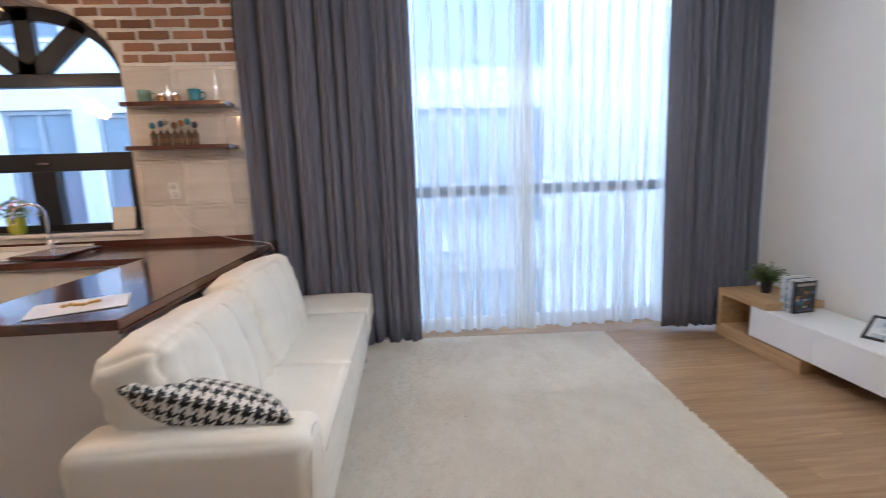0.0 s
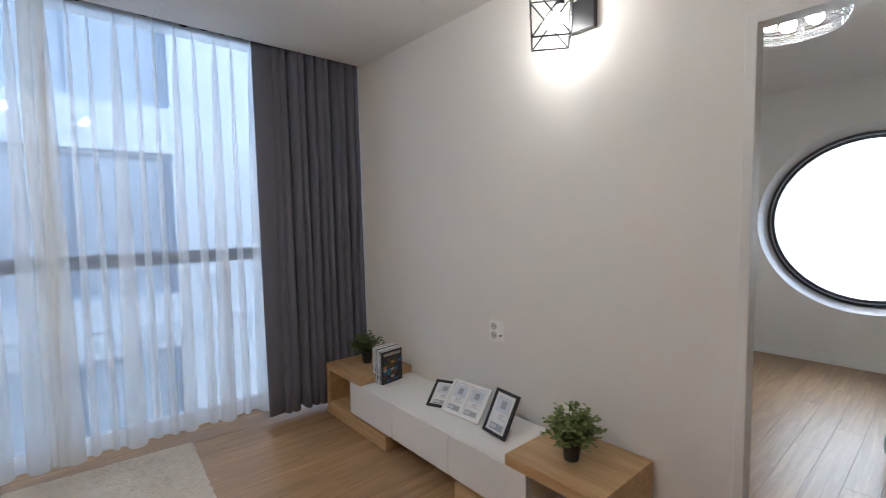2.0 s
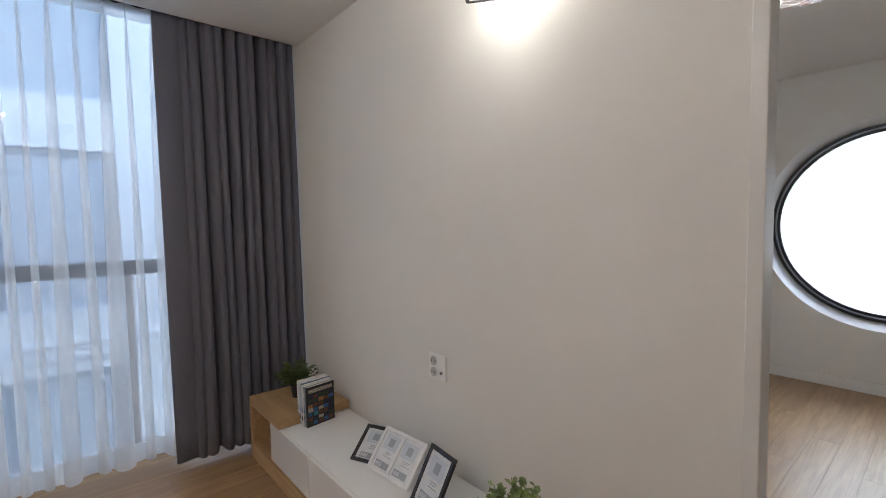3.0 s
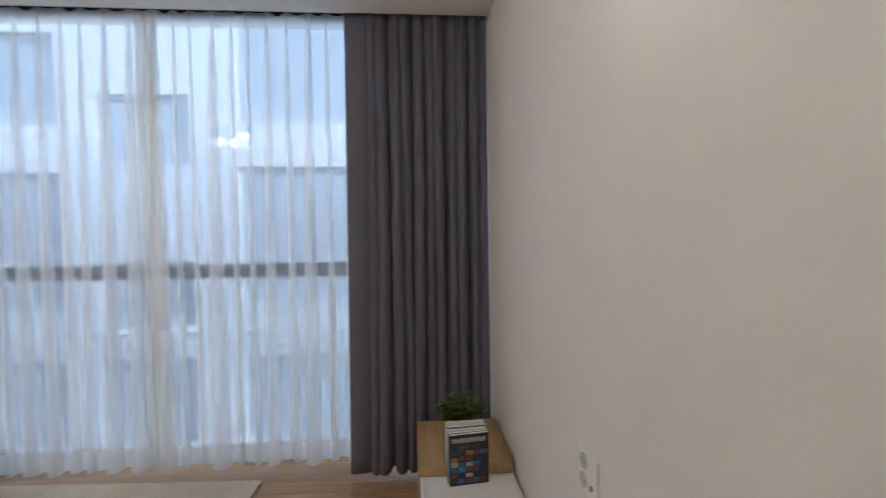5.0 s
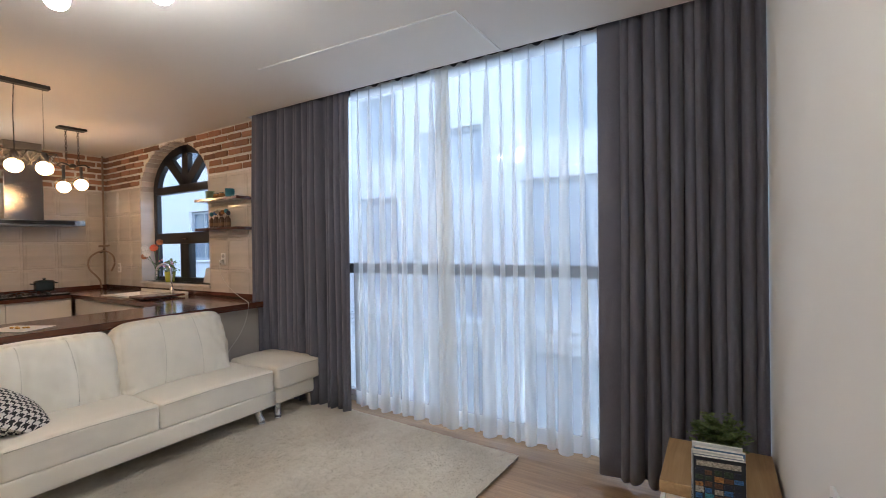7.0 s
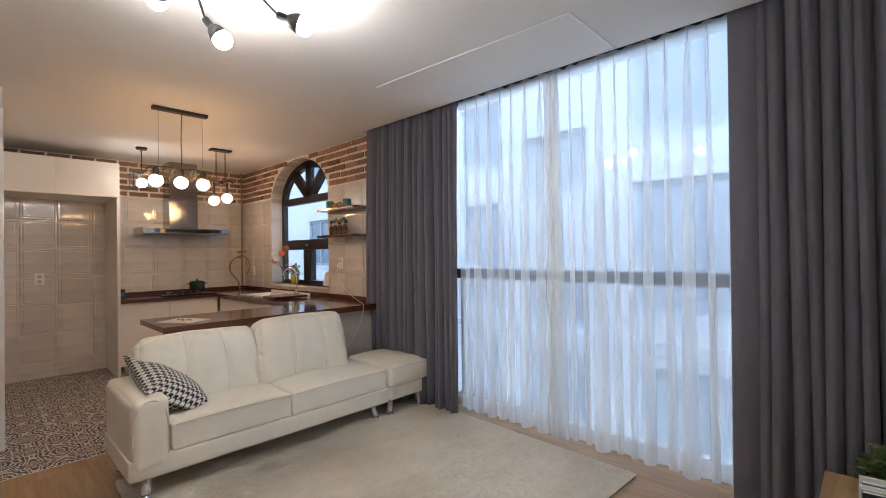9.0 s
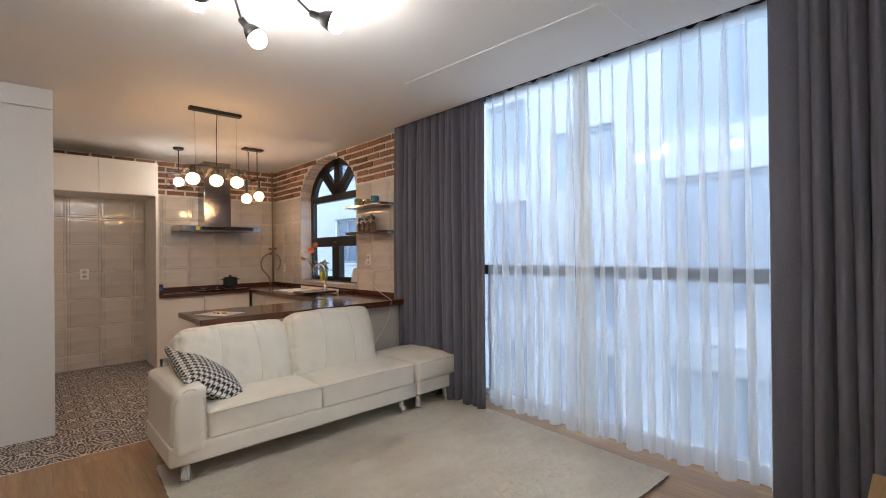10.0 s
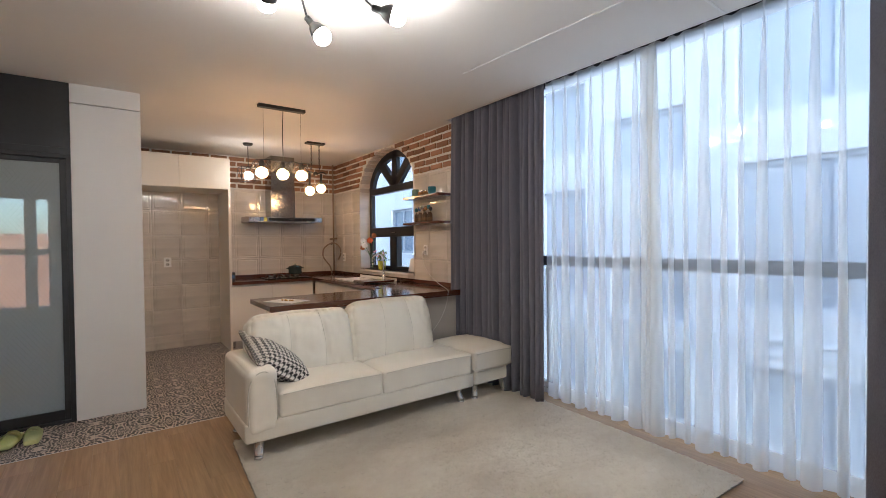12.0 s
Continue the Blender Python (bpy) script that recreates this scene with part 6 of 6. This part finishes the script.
# slippers by the entrance
M_LIME = mat("lime_rubber", (0.62, 0.66, 0.30), 0.55, vary=0.05, scale=20)
for k, y in enumerate((-3.285, -3.165)):
    s = thing("slipper", (-4.50, y, 0), "lime green rubber slipper by the entrance door", "slipper", "pair of slippers", rz=172 + k * 10)

    def sole_shape(p, u):
        p.y *= 0.78 + 0.22 * math.cos(u[0] * 1.2 - 0.5)
        p.z += 0.008 * u[0] * u[0]
        return p

    part("sole", soft_box(B(), (0.25, 0.10, 0.035), 0.014, n=10, m=Matrix.Translation((0, 0, 0.019)), shape=sole_shape), M_LIME, s, smooth=True)
    bm = B()
    rows = []
    for i in range(9):
        a = math.pi * i / 8
        yy, zz = 0.05 * math.cos(a), 0.03 + 0.048 * math.sin(a)
        rows.append([bm.verts.new((x, yy * (1.0 if x < 0.06 else 0.92), zz)) for x in (-0.01, 0.03, 0.075)])
    for a, b in zip(rows, rows[1:]):
        for i in range(2):
            bm.faces.new((a[i], b[i], b[i + 1], a[i + 1]))
    bmesh.ops.solidify(bm, geom=bm.faces[:], thickness=-0.008)
    part("strap", bm, M_LIME, s, smooth=True)

# ---- bedroom ----
bl = thing("ceiling_lamp", (1.22, -2.38, H), "round bedroom ceiling lamp of chrome wire with lit bulbs", "lamp")
part("ceiling_rose", lathe(B(), [(0, -0.03), (0.15, -0.03), (0.16, 0)], 30), M_CHROME, bl)
for k in range(9):
    z = -0.07 - k * 0.016
    r = 0.215 + 0.025 * math.sin(math.pi * k / 8)
    part("wire_hoop", tube(B(), [(r * math.cos(a), r * math.sin(a), z) for a in [2 * math.pi * i / 40 for i in range(41)]], 0.0035, 5), M_CHROME, bl)
for k in range(6):
    a = 2 * math.pi * k / 6
    part("stay", tube(B(), [(0.14 * math.cos(a), 0.14 * math.sin(a), -0.03), (0.22 * math.cos(a), 0.22 * math.sin(a), -0.07), (0.22 * math.cos(a), 0.22 * math.sin(a), -0.198)], 0.004, 6), M_CHROME, bl)
for k in range(5):
    a = 2 * math.pi * k / 5 + 0.4
    part("bulb", ball(B(), (0.11 * math.cos(a), 0.11 * math.sin(a), -0.13), 0.040, 16), M_BULB_ROOM, bl, "lit bulb", True)
pf = thing("pouf", (1.72, -3.07, 0), "pale mint round pouf with a grey blanket on it", "pouf")
part("seat", soft_box(B(), (0.56, 0.56, 0.24), 0.11, (0, 0, 0.02), 14, Matrix.Translation((0, 0, 0.13))), mat("mint_fabric", (0.52, 0.62, 0.56), 0.9, vary=0.06, scale=20, bump=0.3, bump_scale=200), pf, smooth=True)
part("base", lathe(B(), [(0, 0), (0.25, 0), (0.26, 0.015), (0, 0.016)], 28), M_STEEL, pf)
blk = part("blanket", soft_box(B(), (0.52, 0.46, 0.10), 0.03, (0, 0, 0.012), 12, None, rumple), mat("grey_blanket", (0.30, 0.31, 0.35), 0.95, vary=0.15, scale=25, bump=0.4, bump_scale=160), smooth=True)
blk.location = (1.76, -3.06, 0.305)
tagged(blk, "folded grey blanket lying on the pouf", "blanket")

# ---- pieces of floors and walls ----


def plank_field(parent, x0, x1, y0, y1, wide=0.14, long=1.25):
    meshes = {}
    row, y = 0, y0
    while y < y1 - 0.01:
        w = min(wide, y1 - y)
        x = x0 - (row * 0.43) % long
        while x < x1 - 0.01:
            a, b = max(x, x0), min(x + long, x1)
            if b - a > 0.02:
                key = (round(b - a, 2), round(w, 3))
                if key not in meshes:
                    meshes[key] = mesh_of("plank", box(B(), -key[0] / 2 + 0.0003, key[0] / 2 - 0.0003, -w / 2 + 0.0003, w / 2 - 0.0003, -0.012, 0, 0.0006, 1), M_FLOOR)
                ob = new("plank", meshes[key])
                ob.parent = parent
                ob.location = ((a + b) / 2, y + w / 2, 0)
            x += long
        y += wide
        row += 1


plank_field(floor_slab, -4.15, 0.03, -5.2, 0.44)
plank_field(floor_slab, 0.03, 3.55, -4.5, -0.9)

bm = B()
box(bm, XK - 0.1, -4.155, -5.2, 0.3, -0.029, -0.004)
part("grout_bed", bm, M_GROUT, floor_slab)
tile_me = mesh_of("floor_tile", box(B(), -0.1485, 0.1485, -0.1485, 0.1485, -0.012, 0, 0.0015, 1), M_FLOORTILE)
nx, ny = 10, 13
for i in range(nx):
    for j in range(ny):
        cx, cy = -4.155 - 0.15 - i * 0.30, 0.03 - j * 0.30
        ob = new("floor_tile", tile_me)
        ob.parent = floor_slab
        ob.location = (cx, cy, 0)
part("floor_edge_strip", box(B(), -4.156, -4.149, -4.05, 0.18, -0.02, 0.0015), M_TRIM, floor_slab)


def wall_tile_mesh():
    bm = B()
    loops = []
    for half, d in ((0.1608, 0.0), (0.158, 0.0065), (0.141, 0.007), (0.138, 0.0035), (0.131, 0.0035), (0.126, 0.0070), (0.05, 0.0075)):
        loops.append([bm.verts.new((sx * half, -d, sz * half)) for sx, sz in ((-1, -1), (1, -1), (1, 1), (-1, 1))])
    for a, b in zip(loops, loops[1:]):
        for k in range(4):
            bm.faces.new((a[k], a[(k + 1) % 4], b[(k + 1) % 4], b[k]))
    bm.faces.new(loops[-1])
    return mesh_of("wall_tile", bm, M_TILE)


TM = wall_tile_mesh()
TS = 0.325
TOP = 2.13


def tile_patch(parent, u0, u1, z0, z1, place):
    """Tiles that fill a rectangle of the wall; place(u, z) gives the pose."""
    rng = random.Random(4)
    u = u0
    while u < u1 - 0.015:
        du = min(TS, u1 - u)
        z = TOP - TS * math.ceil((TOP - z0) / TS)
        while z < z1 - 0.01:
            a, b = max(z, z0), min(z + TS, z1)
            if b - a > 0.015:
                ob = new("wall_tile", TM)
                ob.parent = parent
                ob.matrix_basis = place(u + du / 2, (a + b) / 2) @ Matrix.Diagonal((du / TS, 1, (b - a) / TS, 1)) @ pose(0, 0, 0, rng.uniform(-0.25, 0.25), 0, rng.uniform(-0.25, 0.25))
            z += TS
        u += TS


def on_back(u, z):
    return pose(XK - 0.007, u, z, 0, 0, 90)


def on_north(u, z):
    return pose(u, YN + 0.007, z)


tile_patch(wall_k, -2.62, 0.18, 0.0, TOP, on_back)
tile_patch(wall_n, XK, AX - AW, 0.85, TOP, on_north)
tile_patch(wall_n, AX + AW, -4.0, 0.85, TOP, on_north)
tile_patch(wall_n, AX - AW, AX + AW, 0.85, SILL - 0.028, on_north)

brick_meshes = []
for k in range(5):
    rng = random.Random(k)
    bm = box(B(), -0.5, 0.5, -0.5, 0.5, -0.5, 0.5)
    bmesh.ops.subdivide_edges(bm, edges=[e for e in bm.edges if abs((e.verts[0].co - e.verts[1].co).x) > 0.5], cuts=2)
    for v in bm.verts:
        v.co.x *= 1 + rng.uniform(-0.03, 0.03)
        v.co.z *= 1 + rng.uniform(-0.10, 0.10)
        v.co.y *= 1 + rng.uniform(-0.12, 0.12)
    brick_meshes.append(mesh_of("brick", bm, M_BRICK))
rng = random.Random(11)


def lay_bricks(parent, u0, u1, z0, z1, place, holes=None):
    pitch_z = (z1 - z0) / 6
    for row in range(6):
        z = z0 + (row + 0.5) * pitch_z
        u = u0 - (0.11 if row % 2 else 0.0)
        while u < u1:
            a, b = max(u, u0), min(u + 0.200, u1)
            spans = [(a, b)]
            if holes:
                h0, h1 = holes(z)
                spans = [(s, min(e, h0)) for s, e in spans if s < h0] + [(max(s, h1), e) for s, e in spans if e > h1]
            for s, e in spans:
                if e - s > 0.03:
                    ob = new("brick", brick_meshes[rng.randrange(5)])
                    ob.parent = parent
                    ob.matrix_basis = place((s + e) / 2, z + rng.uniform(-0.003, 0.003)) @ Matrix.Diagonal((e - s, 0.022 + rng.uniform(-0.004, 0.006), pitch_z - 0.027, 1))
            u += 0.226


def hole(z):
    w = AW * math.sqrt(max(0.0, 1 - ((min(z, AZ + AH) - AZ) / AH) ** 2)) if z > AZ else AW
    return (AX - w - 0.035, AX + w + 0.035) if z < AZ + AH + 0.02 else (9, 9)


lay_bricks(wall_k, -2.62, 0.18, TOP + 0.008, H - 0.004, lambda u, z: pose(XK - 0.006, u, z, 0, 0, 90))
lay_bricks(wall_n, XK, -4.0, TOP + 0.008, H - 0.004, lambda u, z: pose(u, YN + 0.006, z), hole)
# bricks lining the arch
pale_meshes = []
for me in brick_meshes:
    pale_meshes.append(me.copy())
    pale_meshes[-1].materials[0] = M_BRICKPALE
n = 26
for i in range(n):
    a = math.pi * (i + 0.5) / n
    p = Vector((AX - AW * math.cos(a), 0.26, AZ + AH * math.sin(a)))
    t = Vector((AW * math.sin(a), 0, AH * math.cos(a))).normalized()
    ob = new("brick", pale_meshes[i % 5])
    ob.parent = wall_n
    ob.matrix_basis = Matrix.Translation(p) @ Matrix.Rotation(-math.atan2(t.z, t.x), 4, 'Y') @ Matrix.Diagonal((0.058, 0.145, 0.02, 1)) @ Matrix.Rotation(math.pi / 2, 4, 'Z')
